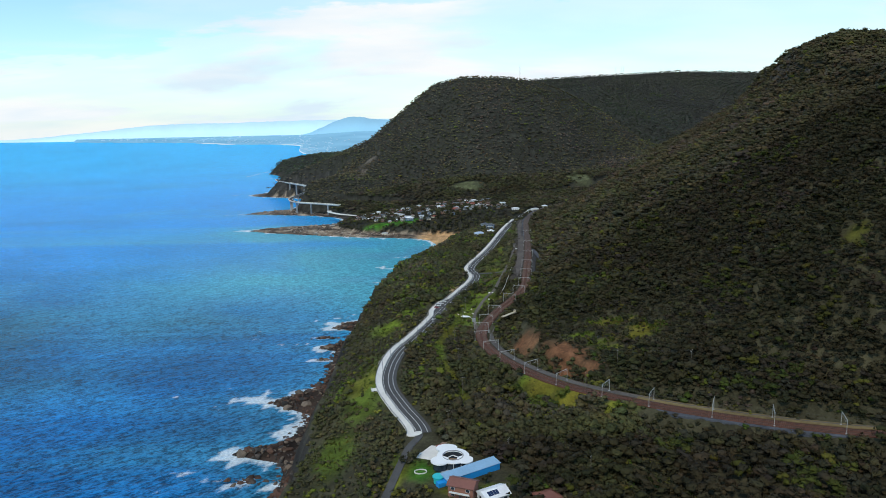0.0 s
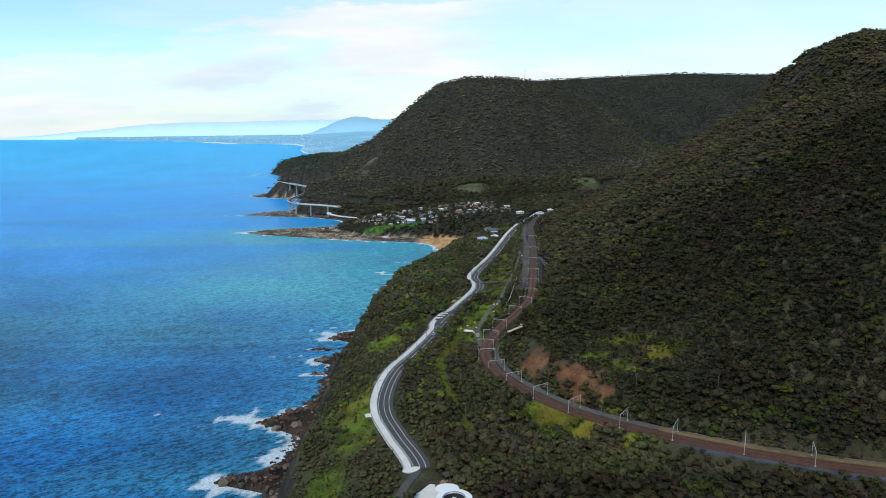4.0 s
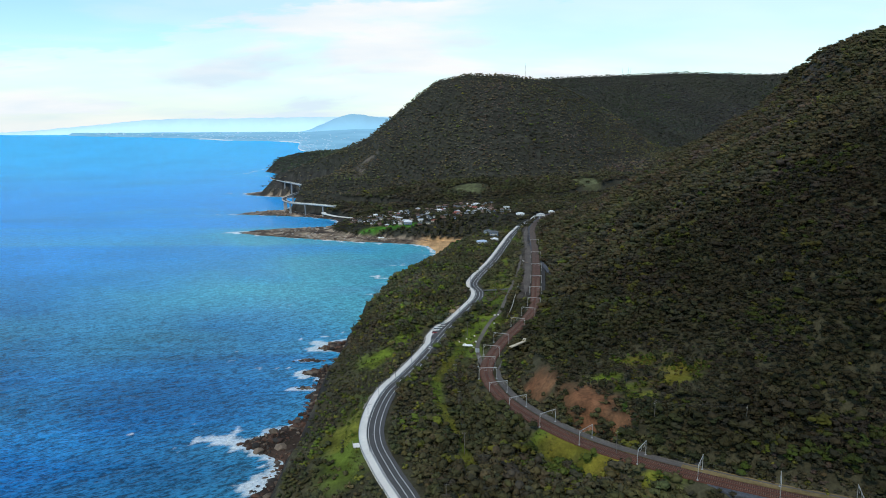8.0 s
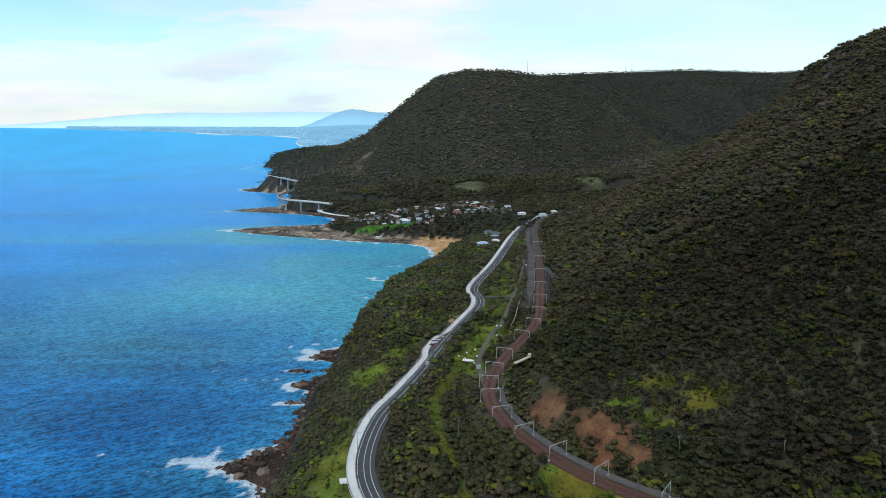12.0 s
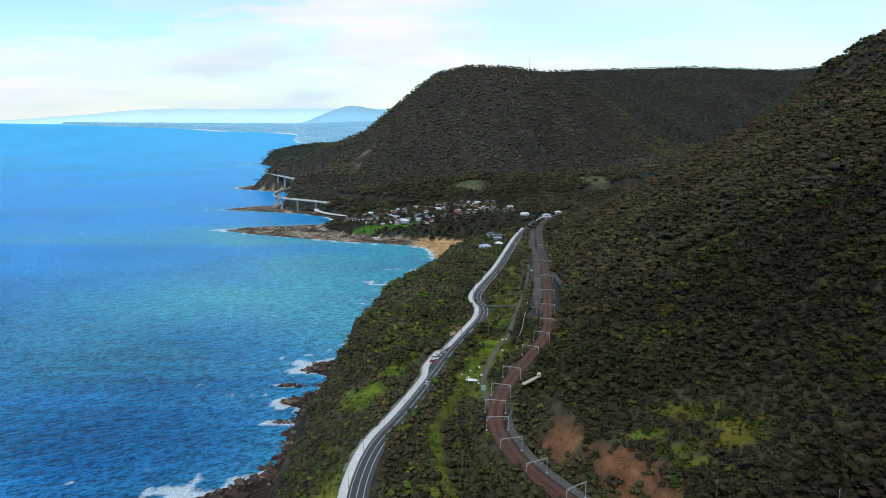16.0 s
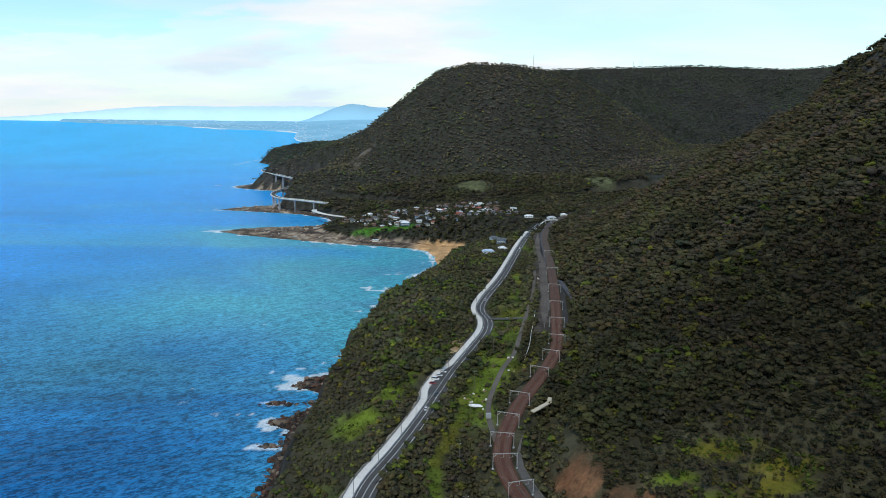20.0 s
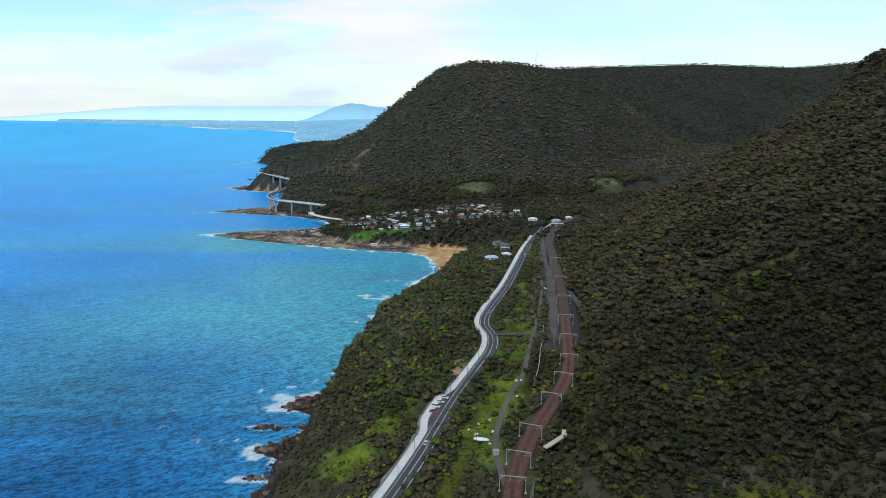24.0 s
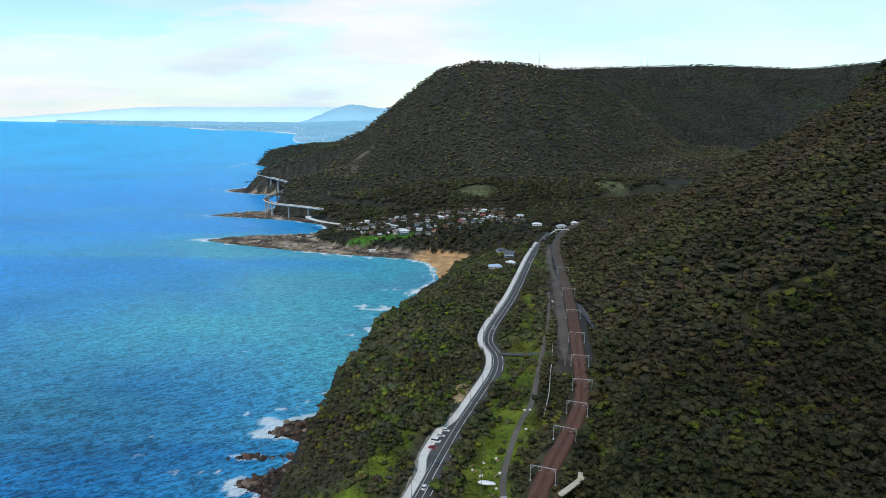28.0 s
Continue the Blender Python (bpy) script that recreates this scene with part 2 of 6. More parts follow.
def vnoise(X, Y, s, seed=0):
    """Smooth value noise, about -1 to 1, with features of s metres."""
    x, y = X / s + 31.7 * seed, Y / s + 17.3 * seed
    i, j = np.floor(x).astype(np.int64), np.floor(y).astype(np.int64)
    fx, fy = x - i, y - j
    fx, fy = fx * fx * (3 - 2 * fx), fy * fy * (3 - 2 * fy)

    def h(a, b):
        n = (a * 374761393 + b * 668265263 + seed * 974711) & 0x7FFFFFFF
        n = ((n ^ (n >> 13)) * 1274126177) & 0x7FFFFFFF
        return ((n ^ (n >> 16)) & 0xFFFF) / 32767.5 - 1

    return (h(i, j) * (1 - fx) + h(i + 1, j) * fx) * (1 - fy) + (h(i, j + 1) * (1 - fx) + h(i + 1, j + 1) * fx) * fy


def fbm(X, Y, s, seed=0, n=4):
    return sum(vnoise(X, Y, s / 2 ** k, seed + k) / 2 ** k for k in range(n)) / 1.6


# ---- the plan: lines of road, railway and coast (x, y, z) ----
ROAD = smooth_line([(-27, 285, 50), (-18, 330, 52), (-12, 350, 53), (-24, 382, 54), (-33.5, 411, 54.5), (-35.5, 440, 55), (-31, 478, 55), (-19, 514, 55), (-8, 550, 55), (1, 582, 55.5),
                    (12, 620, 56), (26, 662, 56.5), (37, 698, 56.5), (40.5, 732, 55), (37, 769, 53), (44, 812, 52), (70, 906, 52), (106, 1062, 53), (122, 1130, 52), (140, 1200, 50), (165, 1290, 48)], 3.0)
RAIL = smooth_line([(420, 296, 60), (300, 307, 60), (225, 320, 60), (205, 325, 60), (174, 336, 60), (146.5, 348.3, 60), (121, 362.3, 60), (97, 378, 60), (76.2, 395.2, 60), (60.2, 414.6, 60), (46.2, 438, 60), (37, 461, 60),
                    (32, 488, 60), (34, 514, 60), (44.3, 549, 60), (56.2, 579, 60), (62.9, 594, 60), (75.5, 625, 60), (86, 661, 60), (100, 748, 60), (110, 815, 60), (125, 930, 60), (150, 1130, 58), (185, 1260, 55), (240, 1380, 54)], 3.0)
TRACK = smooth_line([(33, 500, 58), (30, 530, 57), (30, 560, 56.5), (36, 590, 57), (44, 618, 58), (54, 645, 58.5), (62, 680, 59), (75, 740, 59), (88, 800, 59.5), (96, 850, 59.8), (110, 940, 60)], 3.0)
LANE = offset_line(RAIL, -7.6, 0.2)
LANE = LANE[LANE[:, 1] < 520]
BEND = LANE[LANE[:, 0] < 118]
VERGE = LANE[LANE[:, 0] > 113]
YARD = offset_line(RAIL[(RAIL[:, 1] > 690) & (RAIL[:, 1] < 1140)], 9.5, -0.15)
COAST_Y = [0, 385, 405, 420, 432, 438, 450, 470, 495, 505, 518, 526, 538, 553, 562, 600, 628, 645, 653, 660, 670, 690, 705, 716, 724, 734, 745, 755, 811, 875, 947, 1020, 1080, 1131, 1179, 1200, 1244, 1290, 1312, 1330, 1343,
           1365, 1395, 1425, 1455, 1480, 1498, 1525, 1570, 1640, 1690, 1720, 1745, 1790, 1820, 1900, 1960, 2030, 2080, 2140, 2200, 2240, 2330, 2500, 2900, 2960, 3060, 3200, 3330, 3600, 5000]
COAST_X = [-104, -100, -100, -108, -140, -140, -114, -101, -101, -115, -136, -136, -118, -106, -100, -101, -103, -100, -116, -118, -104, -90, -86, -102, -116, -110, -92, -87, -80, -75, -60, -43, -34, -20, 1, 2, -3, -14, -40, -100, -156,
           -214, -290, -358, -405, -380, -342, -235, -205, -235, -300, -400, -495, -450, -395, -382, -352, -345, -380, -460, -575, -610, -570, -520, -640, -720, -865, -830, -815, -600, -100]
BASE_Y = [0, 380, 450, 550, 600, 640, 700, 740, 777, 803, 850, 870, 895, 918, 959, 1000, 1040, 1080, 1131, 1170, 1200, 1240, 1290, 1330, 1350, 1372, 1400, 1455, 1500, 1570, 1640, 1700, 1760, 1820, 1880, 1920, 1960, 2010, 2060, 2100, 2150, 2200, 2240, 2330, 2500, 2900, 3000, 3200, 3400, 5000]
BASE_X = [-92, -92, -92, -93, -87, -82, -80, -77, -73, -66, -65, -65, -55, -46, -31, -17, -7, 1, 8, 14, 22, 34, 44, 40, -10, -90, -165, -215, -222, -190, -215, -265, -330, -372, -364, -364, -330, -322, -332, -362, -432, -528, -556, -520, -450, -570, -640, -780, -750, 0]
BANK_Y = [0, 560, 660, 740, 900, 1000, 1100, 1180, 1250, 1400, 1560, 1700, 1800, 1870, 1940, 2080, 2180, 2260, 2400, 2900, 3200, 5000]
BANK_Z = [36, 38, 38, 37, 34, 31, 27, 20, 7, 9, 14, 22, 34, 62, 60, 48, 38, 42, 38, 40, 62, 60]
BANK_W = [16, 14, 9, 8, 8, 9, 10, 10, 10, 20, 25, 30, 30, 9, 12, 30, 32, 36, 40, 50, 60, 60]
HILL_U = [-400, 0, 15, 50, 100, 150, 200, 300, 326, 342, 420, 1500]
HILL_STEEP = [0, 0, 13, 40, 72, 102, 132, 186, 210, 238, 258, 300]
HILL_EASY = [0, 0, 14, 17, 22, 44, 80, 150, 198, 236, 258, 300]
CREST_X = [-520, -400, -310, -205, -117, -48, 4, 89, 200, 290, 385, 527, 652, 760, 1000, 3500]
CREST_Z = [60, 96, 132, 172, 242, 299, 337, 355, 355, 346, 320, 246, 156, 116, 90, 80]
CREST_Y = [2250, 2230, 2200, 2120, 2100, 2100, 2100, 2100, 2120, 2150, 2160, 2160, 2160, 2160, 2160, 2160]
FOOT_Y = [2000, 1850, 1800, 1700, 1640, 1600, 1570, 1550, 1550, 1560, 1570, 1580, 1600, 1620, 1650, 1700]
BACK_X = [-400, 0, 300, 393, 805, 1048, 1414, 1750, 3500]
BACK_Z = [155, 262, 360, 397, 413, 421, 412, 445, 457]


def lin(v, a, b):
    return np.interp(v, a, b)


def toe(Y):
    return lin(Y, [0, 300, 330, 350, 375, 400, 430, 460, 500, 550, 600, 700, 800, 900, 1000, 1100], [400, 340, 218, 165, 122, 90, 67, 56, 52, 64, 84, 108, 120, 132, 146, 165])


def ground(X, Y, carve=True):
    """Height of the bare ground over the plan."""
    X, Y = np.asarray(X, float), np.asarray(Y, float)
    wob = vnoise(Y, Y * 0 + 5, 23, 3) * 4 + vnoise(Y, Y * 0, 9, 4) * 2
    xc, xb = lin(Y, COAST_Y, COAST_X) + wob * 0.4, lin(Y, BASE_Y, BASE_X) + wob
    zb, wb = lin(Y, BANK_Y, BANK_Z), lin(Y, BANK_Y, BANK_W)
    d = X - xc
    shelf = np.where(d < 0, np.maximum(d * 0.35, -9), np.minimum(2.2, d * 0.22) + 1.2 * fbm(X, Y, 14, 8) * np.clip(d / 8, 0, 1))
    inl = X - xb
    bank = shelf + (zb - shelf) * np.clip(inl / wb, 0, 1) ** 0.8
    reach = lin(Y, [0, 1000, 1150, 1250, 1500, 1700, 1850, 5000], [46, 46, 70, 180, 260, 160, 120, 200])
    bench = lin(Y, [0, 350, 600, 900, 1100, 1250, 1500, 1700, 1900, 5000], [52, 53, 55.5, 54, 52, 48, 46, 62, 90, 90])
    z = np.where(inl < wb, bank, zb + (bench - zb) * np.clip((inl - wb) / reach, 0, 1) ** 0.9)
    z = z + fbm(X, Y, 38, 21) * 2.2 * sstep(0, 30, inl)
    # bluff between cliff and road
    z = z + 7 * np.exp(-((X + 30) / 26) ** 2 - ((Y - 700) / 70) ** 2) - 3 * np.exp(-((X - 20) / 14) ** 2 - ((Y - 500) / 90) ** 2)
    # the near escarpment
    u = X - toe(Y)
    w = sstep(480, 690, Y)
    h = lin(u, HILL_U, HILL_STEEP) * w + lin(u, HILL_U, HILL_EASY) * (1 - w)
    h = h + fbm(X, Y, 90, 40) * 9 * sstep(20, 120, u) + fbm(X, Y, 260, 44) * 8 * sstep(60, 260, u)
    h = h * (1 + sstep(290, 345, u) * lin(Y, [760, 830, 900, 960, 985, 1015], [-0.118, -0.065, 0.005, 0.055, 0.045, -0.025]))
    fall = 1 - 0.86 * sstep(1000, 1330, Y - np.clip(u, 0, 600) * 0.12)
    z = z + np.maximum(h, 0) * fall
    # the far hill
    cz, cy, fy = lin(X, CREST_X, CREST_Z), lin(X, CREST_X, CREST_Y), lin(X, CREST_X, FOOT_Y)
    v = (Y - fy) / (cy - fy)
    prof = lin(v, [0, 0.12, 0.3, 0.62, 0.9, 0.97, 1.02, 1.25, 2.2, 4], [0, 0.07, 0.13, 0.52, 0.86, 0.93, 1.0, 0.98, 0.7, 0.5])
    gul = fbm(X, Y * 0.35, 170, 60) * 40 * sstep(0.2, 0.5, v) * (1 - sstep(0.8, 1.0, v))
    far = 46 + (cz - 46) * prof + gul
    back = 95 + (lin(X, BACK_X, BACK_Z) - 95) * lin(Y, [1900, 2350, 2750, 2960, 3000, 4000], [0, 0.22, 0.62, 0.9, 1.0, 1.0]) + fbm(X, Y * 0.4, 240, 66) * 30 * sstep(2200, 2500, Y) * (1 - sstep(2800, 3000, Y))
    far = np.maximum(far, back * sstep(150, 420, X) + far * (1 - sstep(150, 420, X)))
    coastcap = zb + np.maximum(inl - wb, 0) * 1.15
    z = np.where((v > 0) & (inl > wb), np.maximum(z, np.minimum(far, np.maximum(coastcap, z))), z)
    if carve:
        k = 1 - sstep(33, 45, np.hypot(X - 8, Y - 306))
        z = z * (1 - k) + 51.3 * k
        for L, half, soft, drop in ((ROAD, np.where(Y < 340, 3.5, 9.0), 8.0, 0.35), (RAIL, 7.0, 7.0, 0.5), (LANE, 3.0, 6.0, 0.5), (YARD, 5.5, 7.0, 0.4), (TRACK, 4.0, 8.0, 0.2)):
            D, Z = dist_line(X, Y, L)
            k = 1 - sstep(half, half + soft, D)
            z = z * (1 - k) + (Z - drop) * k
    return z


# ---- ground sheet ----


def axis(stops):
    out = [stops[0][0]]
    for (a, s0), (b, s1) in zip(stops, stops[1:]):
        x = a
        while x < b - 1e-6:
            t = (x - a) / (b - a)
            x += s0 + (s1 - s0) * t
            out.append(min(x, b))
    return np.array(sorted(set(out)))


GX = axis([(-2600, 120), (-900, 20), (-480, 6), (-130, 3.8), (200, 4.2), (520, 8), (1000, 22), (3600, 90)])
GY = axis([(-150, 30), (230, 4), (300, 3.6), (760, 4.0), (1200, 5), (1500, 7), (1800, 12), (2600, 22), (4950, 90)])
gx, gy = np.meshgrid(GX, GY)
gz = ground(gx, gy)


def grid_faces(nx, ny):
    i = np.arange(nx * ny).reshape(ny, nx)
    return np.stack([i[:-1, :-1], i[:-1, 1:], i[1:, 1:], i[1:, :-1]], -1).reshape(-1, 4)


def blob(X, Y, x, y, rx, ry, seed=1, edge=0.5):
    r = np.hypot((X - x) / rx, (Y - y) / ry) + fbm(X, Y, max(rx, ry) * 0.7, seed) * 0.45 + 0.22 * fbm(X, Y, 7.0, seed + 5)
    return 1 - sstep(1 - edge, 1 + edge * 0.4, r)


GLADE = smooth_line([(17, 380, 0), (14, 405, 0), (11, 420, 0), (7, 436, 0), (4, 454, 0), (1, 472, 0), (0, 498, 0), (3, 514, 0), (9, 531, 0), (15, 553, 0), (22, 575, 0), (27, 600, 0)], 3.0)


def grass_mask(X, Y):
    g = 1 - sstep(2.6, 4.6, dist_line(X, Y, GLADE)[0] + 1.2 * fbm(X, Y, 9, 63))
    for x, y, rx, ry in ((-50, 420, 18, 62), (-58, 340, 14, 40), (-42, 548, 18, 16), (-25, 578, 9, 24), (-15, 602, 5, 13), (22, 565, 12, 32), (33, 598, 13, 28), (43, 640, 13, 36), (52, 690, 14, 42), (62, 748, 14, 40), (74, 810, 8, 36), (84, 880, 7, 40),
                        (66, 400, 15, 9), (84, 383, 16, 8), (104, 367, 14, 6), (98, 458, 11, 6), (110, 443, 9, 4), (125, 477, 20, 11), (146, 458, 17, 8), (134, 446, 15, 6), (112, 433, 10, 4), (91, 521, 9, 6), (277, 441, 11, 10), (118, 990, 8, 80), (112, 1080, 7, 40), (-110, 1405, 40, 14), (-60, 1398, 30, 12), (75, 1640, 46, 48), (-11, 311, 9, 13), (55, 1105, 30, 30), (-22, 306, 4, 20), (4, 292, 8, 5), (22, 293, 8, 5), (80, 590, 5, 24), (96, 650, 5, 30), (340, 1610, 28, 70), (56, 407, 12, 8), (60, 399, 12, 8), (66, 392, 12, 8), (71, 381, 12, 8), (170, 636, 6, 10), (180, 646, 7, 9), (192, 651, 8, 9), (204, 651, 7, 8), (214, 647, 6, 7)):
        g = np.maximum(g, blob(X, Y, x, y, rx, ry, int(abs(x) + y) % 97))
    return g


def soil_mask(X, Y):
    cut_ = np.maximum(np.maximum(blob(X, Y, 83, 430, 15, 30, 5), blob(X, Y, 95, 411, 11, 7, 6)), blob(X, Y, 63, 474, 12, 16, 7)) * (0.75 + 0.25 * sstep(-0.35, 0.1, fbm(X, Y, 13, 70)))
    return cut_ * (X > lin(Y, RAIL[:, 1][100:], RAIL[:, 0][100:]) + 11)


def sand_mask(X, Y):
    return np.maximum(blob(X, Y, 15, 658, 7, 26, 9), 0.9 * blob(X, Y, 55, 872, 4, 14, 2))


def ground_colours():
    e = 2.0
    sl = np.hypot(*[np.gradient(gz, GY, axis=0), np.gradient(gz, GX, axis=1)])
    c = np.empty(gz.shape + (3,))
    under = np.where((gy > 1150)[..., None], [0.036, 0.036, 0.028], [0.054, 0.050, 0.029])
    n = fbm(gx, gy, 12, 71)[..., None]
    c[:] = under * (1 + 0.35 * n)
    g = grass_mask(gx, gy)[..., None]
    dry = np.maximum(np.maximum(blob(gx, gy, 66, 402, 20, 12, 31), blob(gx, gy, 90, 381, 24, 9, 32)), np.maximum(0.9 * blob(gx, gy, 138, 464, 38, 28, 33), 0.6 * blob(gx, gy, 10, 490, 9, 60, 34)))[..., None]
    dry = np.maximum(dry, 0.9 * np.maximum(blob(gx, gy, 75, 1640, 70, 90, 35), blob(gx, gy, 340, 1610, 50, 110, 36))[..., None])
    hay = np.maximum(blob(gx, gy, 75, 1640, 70, 90, 35), blob(gx, gy, 340, 1610, 50, 110, 36))[..., None]
    lawn = np.maximum(blob(gx, gy, -11, 311, 9, 13, 37), blob(gx, gy, -90, 1402, 90, 22, 38))[..., None]
    gr = np.where(fbm(gx, gy, 25, 73)[..., None] > 0.1, [0.118, 0.124, 0.018], [0.078, 0.108, 0.015])
    lush = np.maximum(np.maximum(blob(gx, gy, -38, 572, 34, 48, 41), blob(gx, gy, 103, 452, 18, 14, 42)), blob(gx, gy, 30, 600, 20, 60, 43))[..., None]
    gr = gr * (1 - lush) + np.array([0.112, 0.152, 0.017]) * lush
    gr = gr * (1 - dry) + np.array([0.125, 0.108, 0.016]) * dry
    gr = gr * (1 - hay) + np.array([0.098, 0.105, 0.050]) * hay
    dim = np.maximum(blob(gx, gy, 191, 645, 40, 26, 39), blob(gx, gy, 277, 441, 20, 20, 40))[..., None]
    gr = gr * (1 - dim) + np.array([0.075, 0.072, 0.014]) * dim
    gr = gr * (1 - lawn) + np.array([0.050, 0.155, 0.018]) * lawn
    c = c * (1 - g) + gr * (1 + 0.3 * n + 0.5 * fbm(gx, gy, 5, 91)[..., None]) * g
    s = soil_mask(gx, gy)[..., None]
    c = c * (1 - s) + np.array([0.175, 0.080, 0.040]) * (1 + 0.4 * n + 0.5 * fbm(gx, gy, 5, 92)[..., None] + 0.5 * vnoise(gx + 0.5 * gy, gy * 0.15, 5, 94)[..., None]) * s
    t = sand_mask(gx, gy)[..., None]
    c = c * (1 - t) + np.array([0.36, 0.26, 0.14]) * (1 + 0.3 * n) * t
    inl = (gx - lin(gy, BASE_Y, BASE_X))
    rockm = np.maximum(1 - sstep(2, 9, gz + fbm(gx, gy, 9, 75) * 2), sstep(1.1, 1.9, sl) * (inl < 60))[..., None]
    strata = (0.75 + 0.5 * np.sin(gz * 1.7 + fbm(gx, gy, 30, 76) * 3)[..., None] * 0.4)
    pale = fbm(gx, gy, 26, 79)[..., None] + (gz[..., None] - 1.4) * 0.25 + 0.5 * fbm(gx, gy, 7, 78)[..., None]
    ledge = np.where(pale > 0.25, [0.44, 0.35, 0.25], np.where(pale > -0.15, [0.22, 0.165, 0.12], [0.085, 0.066, 0.052]))
    high = (((gy > 1580) & (inl > -14)) | ((gy > 1340) & (gz > 4.5)) | ((gy > 1850) & (gz > 2.6)))[..., None]
    rock = np.where((gy > 1180)[..., None], np.where(high, [0.060, 0.056, 0.050], ledge), np.where((gz > 5.0)[..., None], [0.052, 0.047, 0.041], [0.058, 0.040, 0.031])) * strata * (1 + 0.5 * n)
    c = c * (1 - rockm) + rock * rockm
    scar = (np.maximum(blob(gx, gy, -205, 1890, 14, 46, 3), blob(gx, gy, -185, 1960, 36, 20, 4)) * sstep(60, 80, gz))[..., None]
    c = c * (1 - scar) + np.array([0.15, 0.125, 0.10]) * strata * (1 + 0.5 * n) * scar
    crag = (sstep(1.15, 1.6, sl) * (gx > 300) * (gy < 1100))[..., None]
    c = c * (1 - crag) + np.array([0.11, 0.09, 0.07]) * strata * crag
    sand = (sstep(1182, 1200, gy) * (1 - sstep(1345, 1362, gy)) * sstep(-48, -22, gx) * (gx < 46) * (1 - sstep(4, 6, gz)))[..., None]
    c = c * (1 - sand) + np.array([0.52, 0.31, 0.145]) * (1 + 0.2 * n) * sand
    yd = 1 - sstep(4.5, 7.5, dist_line(gx, gy, YARD)[0] + 2.5 * fbm(gx, gy, 11, 95))
    c = c * (1 - yd[..., None]) + np.array([0.072, 0.060, 0.050]) * (1 + 0.5 * n) * yd[..., None]
    return np.clip(c, 0.004, 0.9)


M["ground"] = mat("ground", (1, 1, 1), 0.95, 0.6, 0.55, bump=0.5, bump_scale=0.8, tint="tint", spec=0.1)
ground_ob = mesh_np("ground", np.stack([gx, gy, gz], -1).reshape(-1, 3), grid_faces(len(GX), len(GY)), M["ground"], True, {"tint": ground_colours().reshape(-1, 3)})
tagged(ground_ob, "steep bushy coastal escarpment with cliffs, grass and bare soil", "ground", kind="structure")

# ---- sea ----
EYE_Z = 218.0


def sea_level(Y):
    """Flat water that bends up gently beyond 2.7 km, so that the 20 km to the horizon fit within 5 km."""
    t = np.clip((np.asarray(Y, float) - 2700.0) / 2220.0, 0, None)
    return 160.0 * t * t


REEFS = ((-132, 434, 13, 6), (-127, 521, 13, 7), (-112, 656, 11, 5), (-109, 723, 11, 5), (-105, 738, 9, 4), (-112, 622, 9, 3), (-101, 470, 8, 9), (-106, 543, 8, 5), (-120, 690, 12, 3), (-126, 398, 12, 7), (-420, 1462, 20, 12), (-505, 1745, 22, 10), (-640, 2262, 30, 20), (-83, 1048, 22, 5), (-60, 1036, 16, 4))


